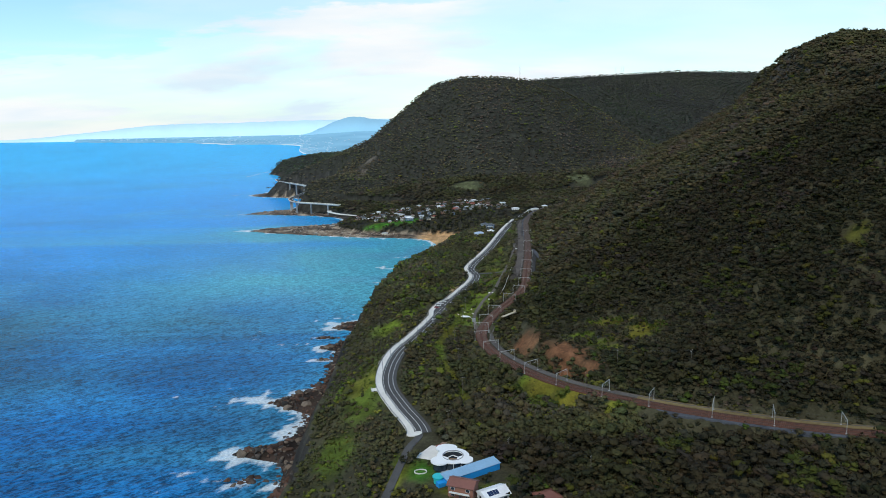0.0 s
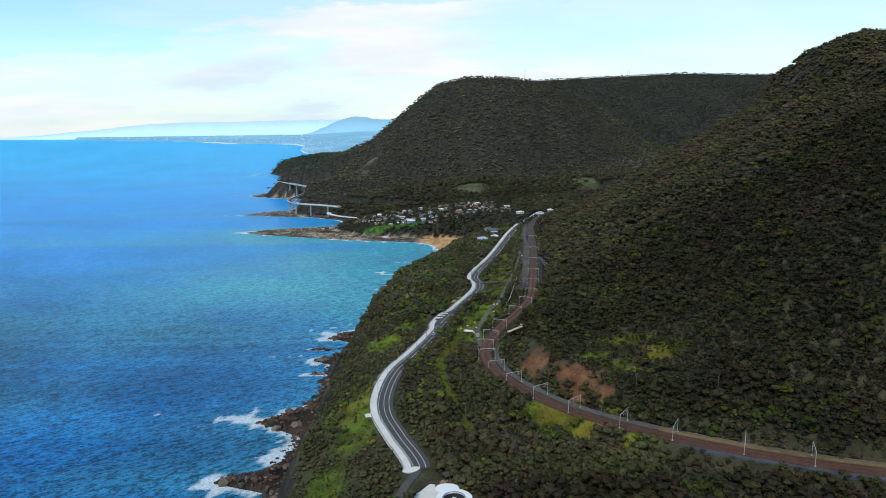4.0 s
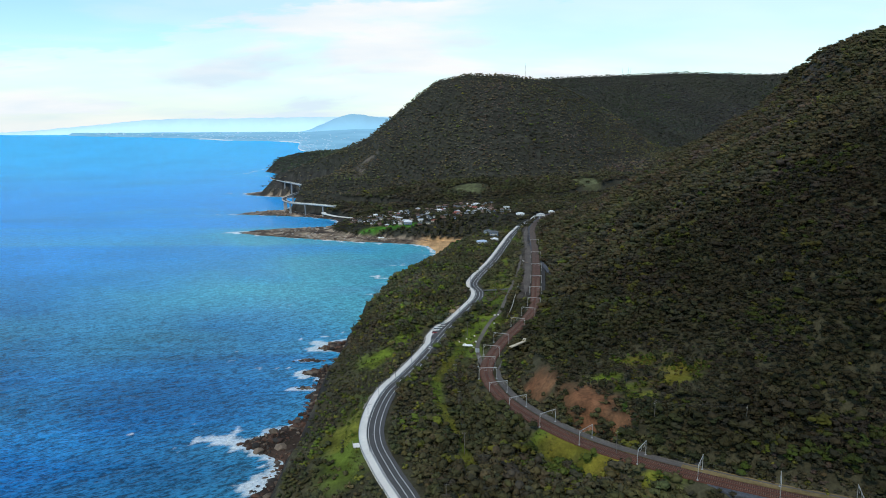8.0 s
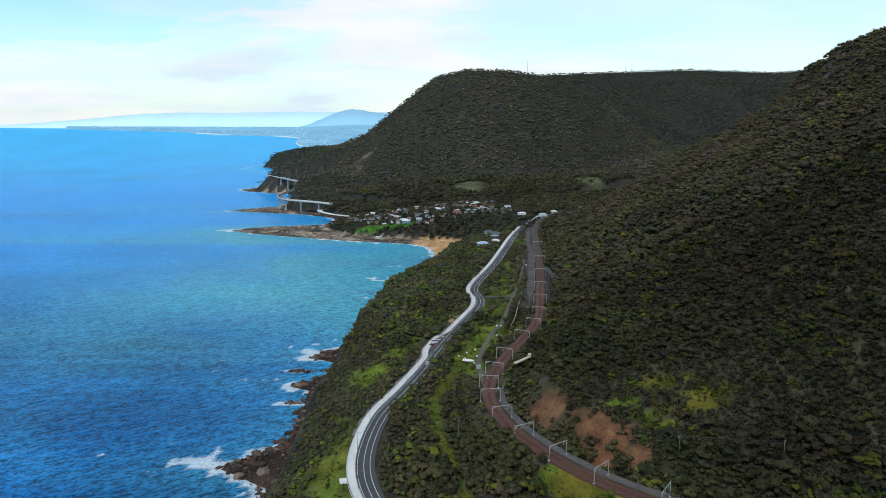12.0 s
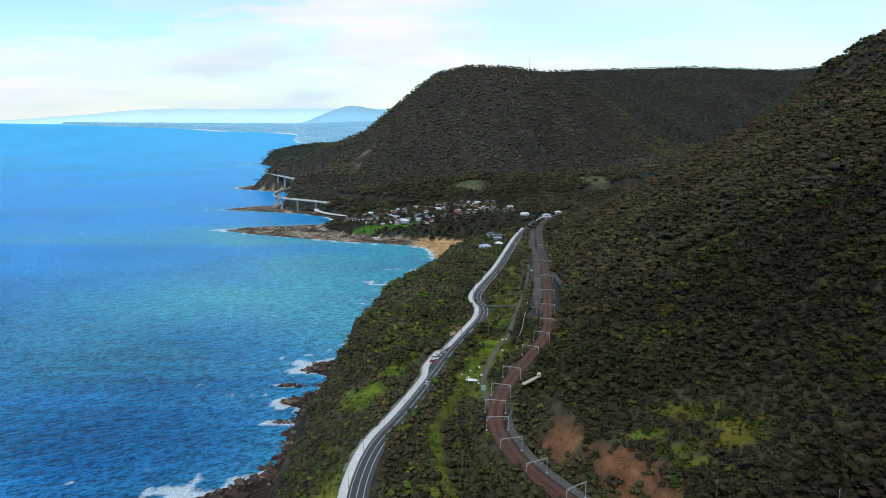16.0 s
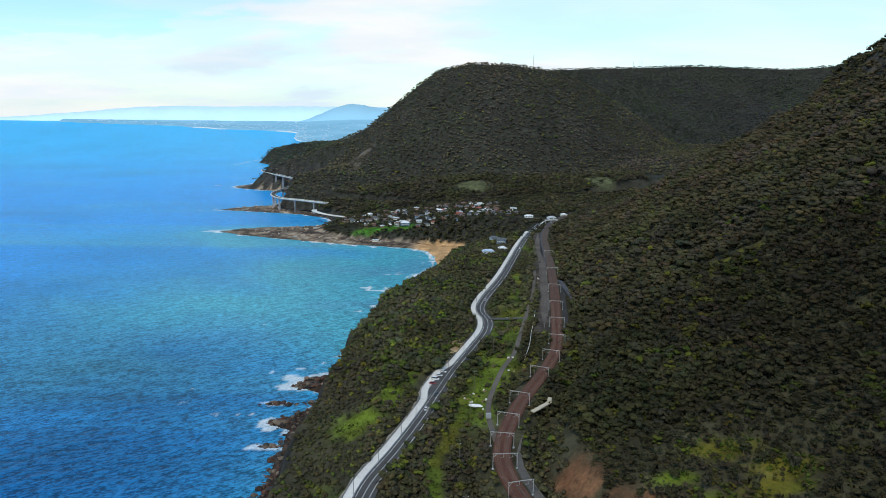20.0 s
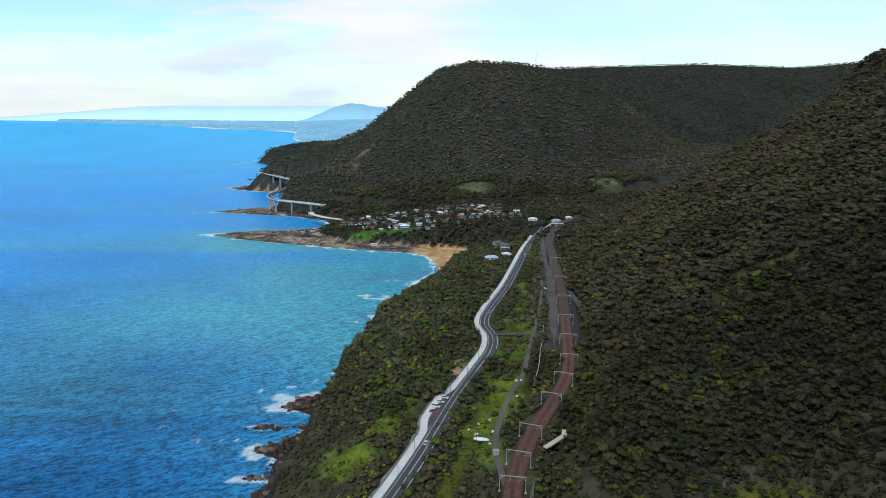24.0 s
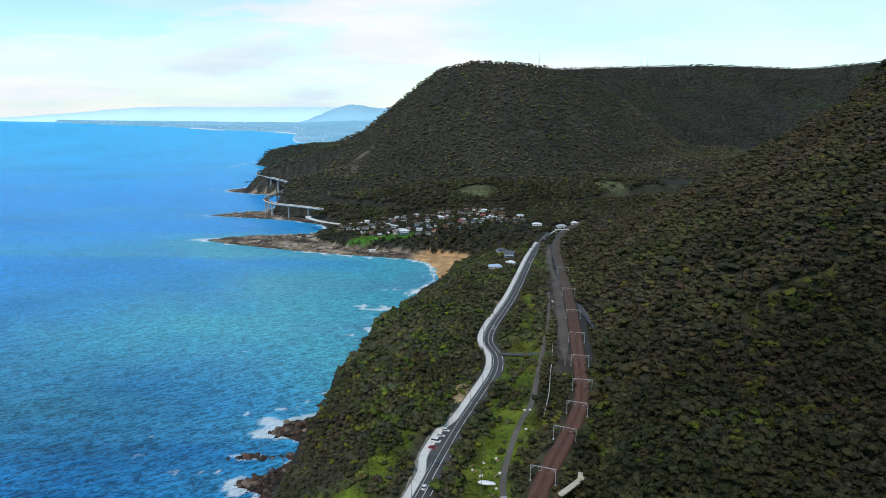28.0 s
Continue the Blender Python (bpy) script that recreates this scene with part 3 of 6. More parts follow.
def build_sea():
    sx = axis([(-4200, 120), (-700, 14), (-200, 5), (60, 5), (400, 40), (900, 120)])
    sy = axis([(-600, 120), (200, 6), (800, 5), (1400, 9), (2400, 25), (4920, 40)])
    X, Y = np.meshgrid(sx, sy)
    Z = sea_level(Y)
    # colour: deep blue, turquoise over sand in the bay and in drifts, foam along the rocks
    d = lin(Y, COAST_Y, COAST_X) - X
    deep, mid, turq = np.array([0.003, 0.056, 0.155]), np.array([0.004, 0.270, 0.800]), np.array([0.070, 0.365, 0.465])
    run = np.abs(np.gradient(lin(sy, COAST_Y, COAST_X), sy))[:, None]
    d = d / np.sqrt(1 + np.minimum(run, 6) ** 2)
    drift = fbm(X * 0.7 - Y * 0.5, Y * 0.9 + X * 0.4, 210, 81)
    bay = np.exp(-((Y - 1120) / 300) ** 2) * np.exp(-np.clip(d - 30, 0, None) / 240)
    off = sstep(120, 420, d)
    navy = np.exp(-((Y - 690) / 160) ** 2) * sstep(60, 200, d)
    # darker near and brighter far: the sky's reflection put into the water colour
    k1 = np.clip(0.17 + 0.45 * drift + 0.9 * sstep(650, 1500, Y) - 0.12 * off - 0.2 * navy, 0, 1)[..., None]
    k2 = np.clip(0.9 * bay + 0.35 * np.exp(-np.clip(d, 0, None) / 40) + 0.3 * fbm(X, Y, 120, 83) * bay + 0.85 * np.clip(fbm(X * 0.6 - Y * 0.45, Y + X * 0.5, 230, 85) - 0.05, 0, 1) * lin(Y, [300, 700, 1100, 2000], [0.4, 0.55, 0.9, 0.5]), 0, 1)[..., None]
    k2 = np.clip(k2 + 0.25 * (sstep(700, 1000, Y) * (1 - sstep(1500, 2300, Y)) * np.exp(-np.clip(d, 0, None) / 700))[..., None], 0, 1)
    c = (deep * (1 - k1) + mid * k1) * (1 - k2) + turq * k2
    weed = (sstep(0.05, 0.45, fbm(X * 0.6, Y, 60, 93)) * np.exp(-((Y - 1080) / 220) ** 2) * np.exp(-np.clip(d - 30, 0, None) / 160) * 0.7)[..., None]
    c = c * (1 - weed) + np.array([0.090, 0.290, 0.430]) * weed
    # far water lifted to azure, a sky sheen painted in
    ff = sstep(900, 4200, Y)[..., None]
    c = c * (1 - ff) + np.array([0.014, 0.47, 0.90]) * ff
    near = np.exp(-np.clip(d, 0, None) / 13.0) * (d > -40)
    lace = fbm(X, Y, 15, 87) + 0.6 * fbm(X, Y, 6, 89) + 0.5 * fbm(X, Y, 48, 86)
    reef = np.zeros_like(X)
    for cx, cy, rx, ry in REEFS:
        reef = np.maximum(reef, np.exp(-((X - cx + 5) / (rx * 1.9)) ** 2 - ((Y - cy) / (ry * 1.8)) ** 2))
    foam = sstep(0.42, 0.95, near * 0.75 + reef * 0.95 + lace * 0.85 - 0.12) * (d < 110) * (Y < 2600)
    surf = (np.exp(-((d - 5 - 4 * vnoise(Y, X * 0, 30, 5)) / 2.6) ** 2) + 0.7 * np.exp(-((d - 17 - 6 * vnoise(Y, X * 0, 40, 6)) / 2.5) ** 2) * (vnoise(X, Y, 26, 7) > 0.0)) * (Y > 1090) * (Y < 1330)
    plat = np.exp(-np.clip(d, 0, None) / 7.0) * (d > -30) * (Y > 1330) * (lace > 0.0)
    foam = np.clip(0.70 * foam * lin(Y, [0, 800, 1000, 1150, 2000], [1, 1, 1.15, 0.9, 0.9]) + 0.8 * surf + 0.5 * plat, 0, 1)
    m = mat("sea_water", (1, 1, 1), 0.26, 0.10, 0.02, tint="tint", spec=0.05)
    nt = m.node_tree
    b = nt.nodes["Principled BSDF"]
    geo = nt.nodes.new("ShaderNodeNewGeometry")
    # wind waves: long crests that run across the view, in three sizes
    waves = []
    for sc, turn, longer, det in ((0.10, 34, 2.2, 2), (0.27, 30, 2.0, 3), (0.60, 24, 1.8, 3)):
        mp = nt.nodes.new("ShaderNodeMapping"); mp.vector_type = "TEXTURE"
        mp.inputs["Rotation"].default_value = (0, 0, radians(turn)); mp.inputs["Scale"].default_value = (longer, 1.0, 1.0)
        link(nt, geo, "Position", mp, 0)
        w = nt.nodes.new("ShaderNodeTexNoise"); w.inputs["Scale"].default_value = sc; w.inputs["Detail"].default_value = det; w.inputs["Roughness"].default_value = 0.6; w.inputs["Distortion"].default_value = 0.25
        link(nt, mp, 0, w, 0)
        waves.append(w)
    bumps = None
    for w, dist in zip(waves, (2.4, 1.3, 0.6)):
        bp = nt.nodes.new("ShaderNodeBump"); bp.inputs["Distance"].default_value = dist; bp.inputs["Strength"].default_value = 1.0
        link(nt, w, 0, bp, "Height")
        if bumps:
            link(nt, bumps, 0, bp, "Normal")
        bumps = bp
    link(nt, bumps, 0, b, "Normal")
    # light and shade of the waves put into the colour: dark backs, bright crests
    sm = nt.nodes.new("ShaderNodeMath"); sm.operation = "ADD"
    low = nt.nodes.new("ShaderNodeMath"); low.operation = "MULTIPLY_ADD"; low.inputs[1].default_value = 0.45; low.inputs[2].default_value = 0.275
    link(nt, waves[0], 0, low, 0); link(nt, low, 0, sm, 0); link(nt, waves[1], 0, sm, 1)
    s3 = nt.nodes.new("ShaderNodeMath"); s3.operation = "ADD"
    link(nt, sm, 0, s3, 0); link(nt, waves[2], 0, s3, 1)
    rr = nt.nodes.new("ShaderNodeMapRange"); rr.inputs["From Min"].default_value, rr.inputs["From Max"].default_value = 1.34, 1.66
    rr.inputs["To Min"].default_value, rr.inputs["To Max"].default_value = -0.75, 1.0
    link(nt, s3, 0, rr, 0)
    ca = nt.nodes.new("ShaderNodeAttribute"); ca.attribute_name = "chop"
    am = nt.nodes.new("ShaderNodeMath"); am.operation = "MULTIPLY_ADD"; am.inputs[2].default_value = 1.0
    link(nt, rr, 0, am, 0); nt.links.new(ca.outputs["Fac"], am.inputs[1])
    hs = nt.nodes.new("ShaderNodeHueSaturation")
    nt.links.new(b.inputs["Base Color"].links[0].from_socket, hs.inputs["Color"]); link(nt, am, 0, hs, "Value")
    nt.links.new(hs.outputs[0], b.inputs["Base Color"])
    fa = nt.nodes.new("ShaderNodeAttribute"); fa.attribute_name = "foam"
    old = b.inputs["Base Color"].links[0].from_socket
    fine = nt.nodes.new("ShaderNodeTexNoise"); fine.inputs["Scale"].default_value = 0.42; fine.inputs["Detail"].default_value = 6; fine.inputs["Roughness"].default_value = 0.8
    link(nt, geo, "Position", fine, 0)
    ad = nt.nodes.new("ShaderNodeMath"); ad.operation = "ADD"
    nt.links.new(fa.outputs["Fac"], ad.inputs[0]); link(nt, fine, 0, ad, 1)
    th = nt.nodes.new("ShaderNodeMapRange"); th.inputs["From Min"].default_value, th.inputs["From Max"].default_value = 0.86, 1.32
    link(nt, ad, 0, th, 0)
    mx = nt.nodes.new("ShaderNodeMix"); mx.data_type = "RGBA"
    nt.links.new(th.outputs[0], mx.inputs["Factor"]); nt.links.new(old, mx.inputs["A"]); mx.inputs["B"].default_value = (0.78, 0.84, 0.85, 1)
    nt.links.new(mx.outputs["Result"], b.inputs["Base Color"])
    # chop: strength of the painted wave shading, weaker with distance
    V = np.stack([X, Y, Z], -1).reshape(-1, 3)
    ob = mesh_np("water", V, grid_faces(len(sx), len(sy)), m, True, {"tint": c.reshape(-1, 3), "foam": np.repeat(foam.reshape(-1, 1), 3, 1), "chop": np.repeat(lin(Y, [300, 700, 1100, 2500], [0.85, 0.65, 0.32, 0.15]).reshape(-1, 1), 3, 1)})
    return tagged(ob, "blue to turquoise ocean with small waves and white surf", "sea", kind="structure")


build_sea()

# ---- far coast and ranges, in haze ----


# no haze in the air: it is put into the base colour, plus a glow
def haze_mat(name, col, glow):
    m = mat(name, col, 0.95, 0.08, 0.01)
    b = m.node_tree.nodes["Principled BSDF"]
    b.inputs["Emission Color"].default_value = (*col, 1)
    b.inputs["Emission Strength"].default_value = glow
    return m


def far_range(name, y, x0, x1, height, col, glow, label):
    xs = np.linspace(x0, x1, 260)
    h = np.array([height(x) for x in xs]) + 3.0 * vnoise(xs, xs * 0, 40, 12) + 1.5 * vnoise(xs, xs * 0, 14, 13)
    base = float(sea_level(np.array(y))) - 12
    V = np.vstack([np.stack([xs, xs * 0 + y - 60, xs * 0 + base], 1), np.stack([xs, xs * 0 + y, base + 12 + np.maximum(h, -12)], 1), np.stack([xs, xs * 0 + y + 40, xs * 0 + base], 1)])
    n = len(xs)
    i = np.arange(n - 1)
    F = np.vstack([np.stack([i, i + 1, i + 1 + n, i + n], 1), np.stack([i + n, i + n + 1, i + 2 * n + 1, i + 2 * n], 1)])
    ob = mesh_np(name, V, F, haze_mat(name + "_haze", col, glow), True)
    return tagged(ob, label, "mountains", kind="structure")


def bell(x, c, w):
    return math.exp(-((x - c) / w) ** 2)


# both ranges carry the haze as pale blue paint
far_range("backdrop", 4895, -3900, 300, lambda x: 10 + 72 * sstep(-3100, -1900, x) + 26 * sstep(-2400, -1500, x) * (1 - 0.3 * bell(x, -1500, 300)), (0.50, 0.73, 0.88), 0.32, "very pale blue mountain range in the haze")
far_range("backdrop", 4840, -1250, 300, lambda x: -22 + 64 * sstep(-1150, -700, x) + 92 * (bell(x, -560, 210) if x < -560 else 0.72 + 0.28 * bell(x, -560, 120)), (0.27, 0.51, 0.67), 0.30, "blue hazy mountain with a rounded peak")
PLAIN_X = [-2500, -2230, -1700, -1420, -1130, -960, -860, -835, -790, -600, -300]
PLAIN_Y = [4810, 4760, 4690, 4590, 4545, 4500, 4440, 4230, 4120, 3950, 3800]


def far_plain():
    """The low coast across the bay: flat land with woods, suburbs and a strip of beach, behind the curve of the shore."""
    xs, ts = np.linspace(-2500, 200, 240), np.linspace(0, 1, 26) ** 1.6
    X, T = np.meshgrid(xs, ts)
    y0 = lin(X, PLAIN_X, PLAIN_Y) + 14 * vnoise(X, X * 0, 60, 3)
    Y = y0 + (4875 - y0) * T
    Z = sea_level(Y) + 1.0 + np.minimum(T * 26, 5) + 10 * T + 26 * T * sstep(-1000, -500, X) + 3 * np.clip(fbm(X, Y, 110, 15), -0.3, 1) * np.clip(T * 8, 0, 1)
    Z[0] -= 8
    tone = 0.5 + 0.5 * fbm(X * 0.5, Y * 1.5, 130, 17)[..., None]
    # colours of the land with the blue haze mixed in
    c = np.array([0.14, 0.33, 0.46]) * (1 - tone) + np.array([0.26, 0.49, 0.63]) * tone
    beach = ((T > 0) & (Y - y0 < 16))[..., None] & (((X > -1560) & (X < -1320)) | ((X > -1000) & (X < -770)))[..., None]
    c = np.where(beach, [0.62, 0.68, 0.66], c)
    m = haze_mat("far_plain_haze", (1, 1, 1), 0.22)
    nt = m.node_tree
    b = nt.nodes["Principled BSDF"]
    at = nt.nodes.new("ShaderNodeAttribute"); at.attribute_name = "tint"
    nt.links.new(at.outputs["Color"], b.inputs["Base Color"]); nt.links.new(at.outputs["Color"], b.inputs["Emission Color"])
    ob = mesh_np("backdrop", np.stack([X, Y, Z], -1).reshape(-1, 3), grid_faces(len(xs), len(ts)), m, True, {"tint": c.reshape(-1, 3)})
    return tagged(ob, "hazy low coastal plain with woods and beaches across the bay", "coast", kind="structure")


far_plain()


def far_town():
    rng = np.random.default_rng(77)
    V, F, n = [], [], 0
    bv = np.array([[x, y, z] for z in (0, 1) for y in (-0.5, 0.5) for x in (-0.5, 0.5)], float)
    bf = np.array([[4, 5, 7, 6], [0, 1, 5, 4], [2, 6, 7, 3], [0, 4, 6, 2], [1, 3, 7, 5]])
    for k in range(230):
        x = rng.normal(-800, 130) if k < 120 else rng.uniform(-2350, -1000)
        if x > -420:
            continue
        y0 = float(lin(x, PLAIN_X, PLAIN_Y)) + 25
        t = rng.beta(1.0, 2.2)
        y = y0 + (4860 - y0) * t
        z = float(sea_level(y)) + 6 + 10 * t + 26 * t * float(sstep(-1000, -500, x))
        V.append(bv * [rng.uniform(4, 13), 6, rng.uniform(3, 6)] + [x, y, z]); F.append(bf + n); n += 8
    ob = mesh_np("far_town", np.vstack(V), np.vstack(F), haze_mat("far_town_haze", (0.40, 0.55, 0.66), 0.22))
    tagged(ob, "tiny pale buildings of a distant town along the coast", "town", kind="stuff")


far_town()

# ---- vegetation ----
ICO_V, ICO_F = None, None


def ico(level):
    bm = bmesh.new()
    bmesh.ops.create_icosphere(bm, subdivisions=level, radius=1.0)
    V = np.array([v.co[:] for v in bm.verts]); F = np.array([[v.index for v in f.verts] for f in bm.faces])
    bm.free()
    return V, F


ICO_V, ICO_F = ico(1)
ICO2 = ico(2)


def tree_shape(rng, puffs, cards, height, rad, low=0.25, card=0.2, fine=False):
    """A crown: a few dark inner clumps, and sprays of leaves all over and beyond them; verts, faces, soft normals and a shade per vertex."""
    Vs, Fs, Ns, Ss, n = [], [], [], [], 0
    cen = []
    mid = np.array([0, 0, height * 0.35])
    for k in range(puffs):
        a, r = rng.uniform(0, 6.28), rad * math.sqrt(rng.uniform(0.02, 1)) * 0.62
        z = height * (low + (0.9 - low) * rng.uniform(0.15, 1) * (1 - 0.45 * (r / rad) ** 2))
        pr = rad * rng.uniform(0.40, 0.62) * (1.25 if puffs < 4 else 1.0)
        c = np.array([r * math.cos(a), r * math.sin(a), z])
        tone = rng.uniform(0.9, 1.12)
        cen.append((c, pr, tone))
        iv, iface = ICO2 if fine else (ICO_V, ICO_F)
        v = iv * (1 + rng.uniform(-0.42, 0.4, (len(iv), 1))) * pr * (0.98 if fine else 0.68) * [rng.uniform(0.75, 1.3), rng.uniform(0.75, 1.3), rng.uniform(0.5, 0.85)]
        fn = np.cross(v[iface[:, 1]] - v[iface[:, 0]], v[iface[:, 2]] - v[iface[:, 0]])
        vn = np.zeros_like(v)
        for q in range(3):
            np.add.at(vn, iface[:, q], fn)
        vn /= np.linalg.norm(vn, axis=1)[:, None]
        Vs.append(v + c); Fs.append(iface + n); n += len(v)
        Ns.append(vn * 0.8 + (v + c - mid) / rad * 0.3); Ss.append(tone * rng.uniform(0.88, 1.12, len(v)))
    for k in range(cards):
        c, pr, tone = cen[rng.integers(len(cen))]
        d = rng.normal(size=3); d[2] = abs(d[2]) * 1.1 - 0.25; d /= np.linalg.norm(d)
        o = c + d * pr * rng.uniform(0.45, 1.22) * [1, 1, 0.85]
        t = rng.normal(size=(3, 3)) * rad * card * rng.uniform(0.4, 1.15)
        t -= np.outer(t @ d, d) * 0.6
        nd = d * 0.8 + (o - mid) / rad * 0.35 + rng.normal(size=3) * 0.36
        if np.dot(np.cross(t[1] - t[0], t[2] - t[0]), nd) < 0:
            t = t[::-1]
        Vs.append(o + t); Fs.append(np.array([[n, n + 1, n + 2]])); n += 3
        Ns.append(np.tile(nd, (3, 1))); Ss.append(np.full(3, tone * rng.uniform(0.84, 1.2)))
    N = np.vstack(Ns)
    return np.vstack(Vs), np.vstack(Fs), N / np.linalg.norm(N, axis=1)[:, None], np.concatenate(Ss)


RNG = np.random.default_rng(7)
SHAPES = {"tall": [tree_shape(RNG, 4, 84, 1.0, 0.50, 0.15, 0.145) for _ in range(8)],
          "mid": [tree_shape(RNG, 3, 34, 1.0, 0.54, 0.12, 0.17) for _ in range(8)],
          "grain": [tree_shape(RNG, 1, 5, 1.0, 0.52, 0.15, 0.30) for _ in range(10)],
          "vale": [tree_shape(RNG, 2, 20, 1.0, 0.50, 0.25, 0.22) for _ in range(8)],
          "far": [tree_shape(RNG, 1, 12, 1.0, 0.52, 0.15, 0.44) for _ in range(8)],
          "bush": [tree_shape(RNG, 3, 44, 1.0, 0.74, 0.08, 0.16) for _ in range(8)]}
GREENS = np.array([[0.050, 0.046, 0.019], [0.040, 0.040, 0.017], [0.060, 0.053, 0.022], [0.054, 0.045, 0.024], [0.090, 0.092, 0.014], [0.046, 0.043, 0.026], [0.058, 0.076, 0.013]])


def forest(name, kind, x, y, h, w, label, mix, seed, sink=0.1, tone=(1, 1, 1), patch=45.0):
    """One joined wood: a crown at every x, y with height h and width factor w; mix: weights of the greens."""
    rng = np.random.default_rng(seed)
    z = ground(x, y) - sink * h
    shapes = SHAPES[kind]
    pick = rng.integers(len(shapes), size=len(x))
    Vs, Fs, Cs, Ns, n = [], [], [], [], 0
    mix = np.array(mix, float) / sum(mix)
    # neighbouring crowns share a species now and then
    f = fbm(x, y, patch, seed) + rng.normal(0, 0.3, len(x))
    f = np.argsort(np.argsort(f)) / (len(x) + 1.0)
    idx = np.searchsorted(np.cumsum(mix), f).clip(0, len(mix) - 1)
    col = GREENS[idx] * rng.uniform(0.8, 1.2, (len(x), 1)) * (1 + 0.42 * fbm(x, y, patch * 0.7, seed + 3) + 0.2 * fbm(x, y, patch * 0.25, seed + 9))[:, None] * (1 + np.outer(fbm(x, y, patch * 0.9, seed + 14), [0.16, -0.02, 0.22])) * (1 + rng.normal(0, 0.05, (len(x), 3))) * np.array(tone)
    for k, (V, F, N, S) in enumerate(shapes):
        q = np.nonzero(pick == k)[0]
        if not len(q):
            continue
        a = rng.uniform(0, 6.28, len(q))
        ca, sa = np.cos(a)[:, None], np.sin(a)[:, None]
        sw = (h[q] * w[q])[:, None]
        P = np.stack([(V[:, 0] * ca - V[:, 1] * sa) * sw + x[q, None], (V[:, 0] * sa + V[:, 1] * ca) * sw + y[q, None], V[:, 2] * h[q, None] + z[q, None]], -1)
        Vs.append(P.reshape(-1, 3))
        Fs.append((F[None] + (np.arange(len(q)) * len(V))[:, None, None]).reshape(-1, 3) + n)
        Ns.append(np.stack([N[:, 0] * ca - N[:, 1] * sa, N[:, 0] * sa + N[:, 1] * ca, np.broadcast_to(N[:, 2], (len(q), len(V)))], -1).reshape(-1, 3))
        lump = S[None, :, None]
        Cs.append((col[q][:, None] * lump).reshape(-1, 3))
        n += len(q) * len(V)
    ob = mesh_np(name, np.vstack(Vs), np.vstack(Fs), M["leaf"], True, {"tint": np.clip(np.vstack(Cs), 0.003, 1)}, np.vstack(Ns))
    return tagged(ob, label, "trees", kind="stuff")


def scatter(x0, x1, y0, y1, s, seed, keep):
    """Jittered points over a rectangle, thinned by keep(x, y) (a chance from 0 to 1)."""
    rng = np.random.default_rng(seed)
    X, Y = np.meshgrid(np.arange(x0, x1, s), np.arange(y0, y1, s))
    x = (X + rng.uniform(-0.48, 0.48, X.shape) * s).ravel(); y = (Y + rng.uniform(-0.48, 0.48, X.shape) * s).ravel()
    ok = rng.uniform(size=x.size) < keep(x, y)
    return x[ok], y[ok]


SITES = [(-4, 596, 11), (0, 608, 9), (-4, 582, 9), (8, 317, 12.5), (3, 327, 7), (2, 297, 6.5), (9, 301, 6.5), (16, 305, 6.5), (23, 309, 6), (29, 313, 5), (11, 284, 9), (28, 281, 9), (-12, 304, 11), (-6, 332, 9), (4, 290, 7), (-2, 285, 6), (12, 288, 9), (20, 291, 9), (27, 296, 8), (33, 302, 7), (22, 276, 8), (47, 274, 9), (-3, 340, 5), (-6, 322, 6)]
HOUSES = []


def clear_of_lines(x, y, road=8.5, rail=8.0, track=4.0, lane=4.5):
    ok = np.ones(x.shape, bool)
    right = x > lin(y, ROAD[:, 1], ROAD[:, 0])
    tight = right & (y > 478) & (y < 700)
    for L, d in ((ROAD, np.where(y < 342, 3.4, np.where(tight, 5.9, road))), (RAIL, rail), (TRACK, track), (LANE, lane)):
        D, _ = dist_line(x, y, L)
        ok &= D > d
    D, _ = dist_line(x, y, YARD)
    ok &= D > 6.0
    ok &= ~((np.abs(x - lin(y, RAIL[:, 1], RAIL[:, 0]) - 9) < 5) & (y > 690) & (y < 850))
    for a, b, r in SITES + HOUSES:
        ok &= np.hypot(x - a, y - b) > r
    return ok


def land(x, y, margin=2.0):
    inl = x - lin(y, BASE_Y, BASE_X)
    wb = lin(y, BANK_Y, BANK_W)
    return inl > wb * np.where(y > 2080, 0.1, np.where((y > 1340) & (y < 1620), 0.12, np.where(y > 1180, 0.35, 0.92))) + margin

# ---- road and shared path ----


def span(L, y0, y1):
    return L[(L[:, 1] >= y0) & (L[:, 1] <= y1)]


def arcs(L):
    return np.r_[0, np.cumsum(np.linalg.norm(np.diff(L[:, :2], axis=0), axis=1))]


def at_arc(L, s):
    """Place and heading (angle of travel) at a length along the line."""
    a = arcs(L)
    p = np.array([np.interp(s, a, L[:, k]) for k in range(3)])
    q = np.array([np.interp(s + 1.0, a, L[:, k]) for k in range(3)])
    r = np.array([np.interp(s - 1.0, a, L[:, k]) for k in range(3)])
    return p, math.atan2(q[1] - r[1], q[0] - r[0])


def dashes(name, L, off, dash, gap, width, m, parent, dz):
    a = arcs(L)
    s, V, F = 0.0, [], []
    while s + dash < a[-1]:
        for k in range(3):
            for q in (off - width / 2, off + width / 2):
                p, h = at_arc(L, s + dash * k / 2)
                V.append((p[0] - math.sin(h) * q, p[1] + math.cos(h) * q, p[2] + dz))
        n = len(V) - 6
        F += [[n, n + 1, n + 3, n + 2], [n + 2, n + 3, n + 5, n + 4]]
        s += dash + gap
    ob = mesh_np(name, V, F, m)
    ob.parent = parent
    return ob


MAIN = span(ROAD, 348, 1300)


def right_edge(L):
    return lin(L[:, 1], [0, 470, 545, 680, 720, 1300], [-6.8, -6.8, -4.9, -4.9, -6.0, -5.6])


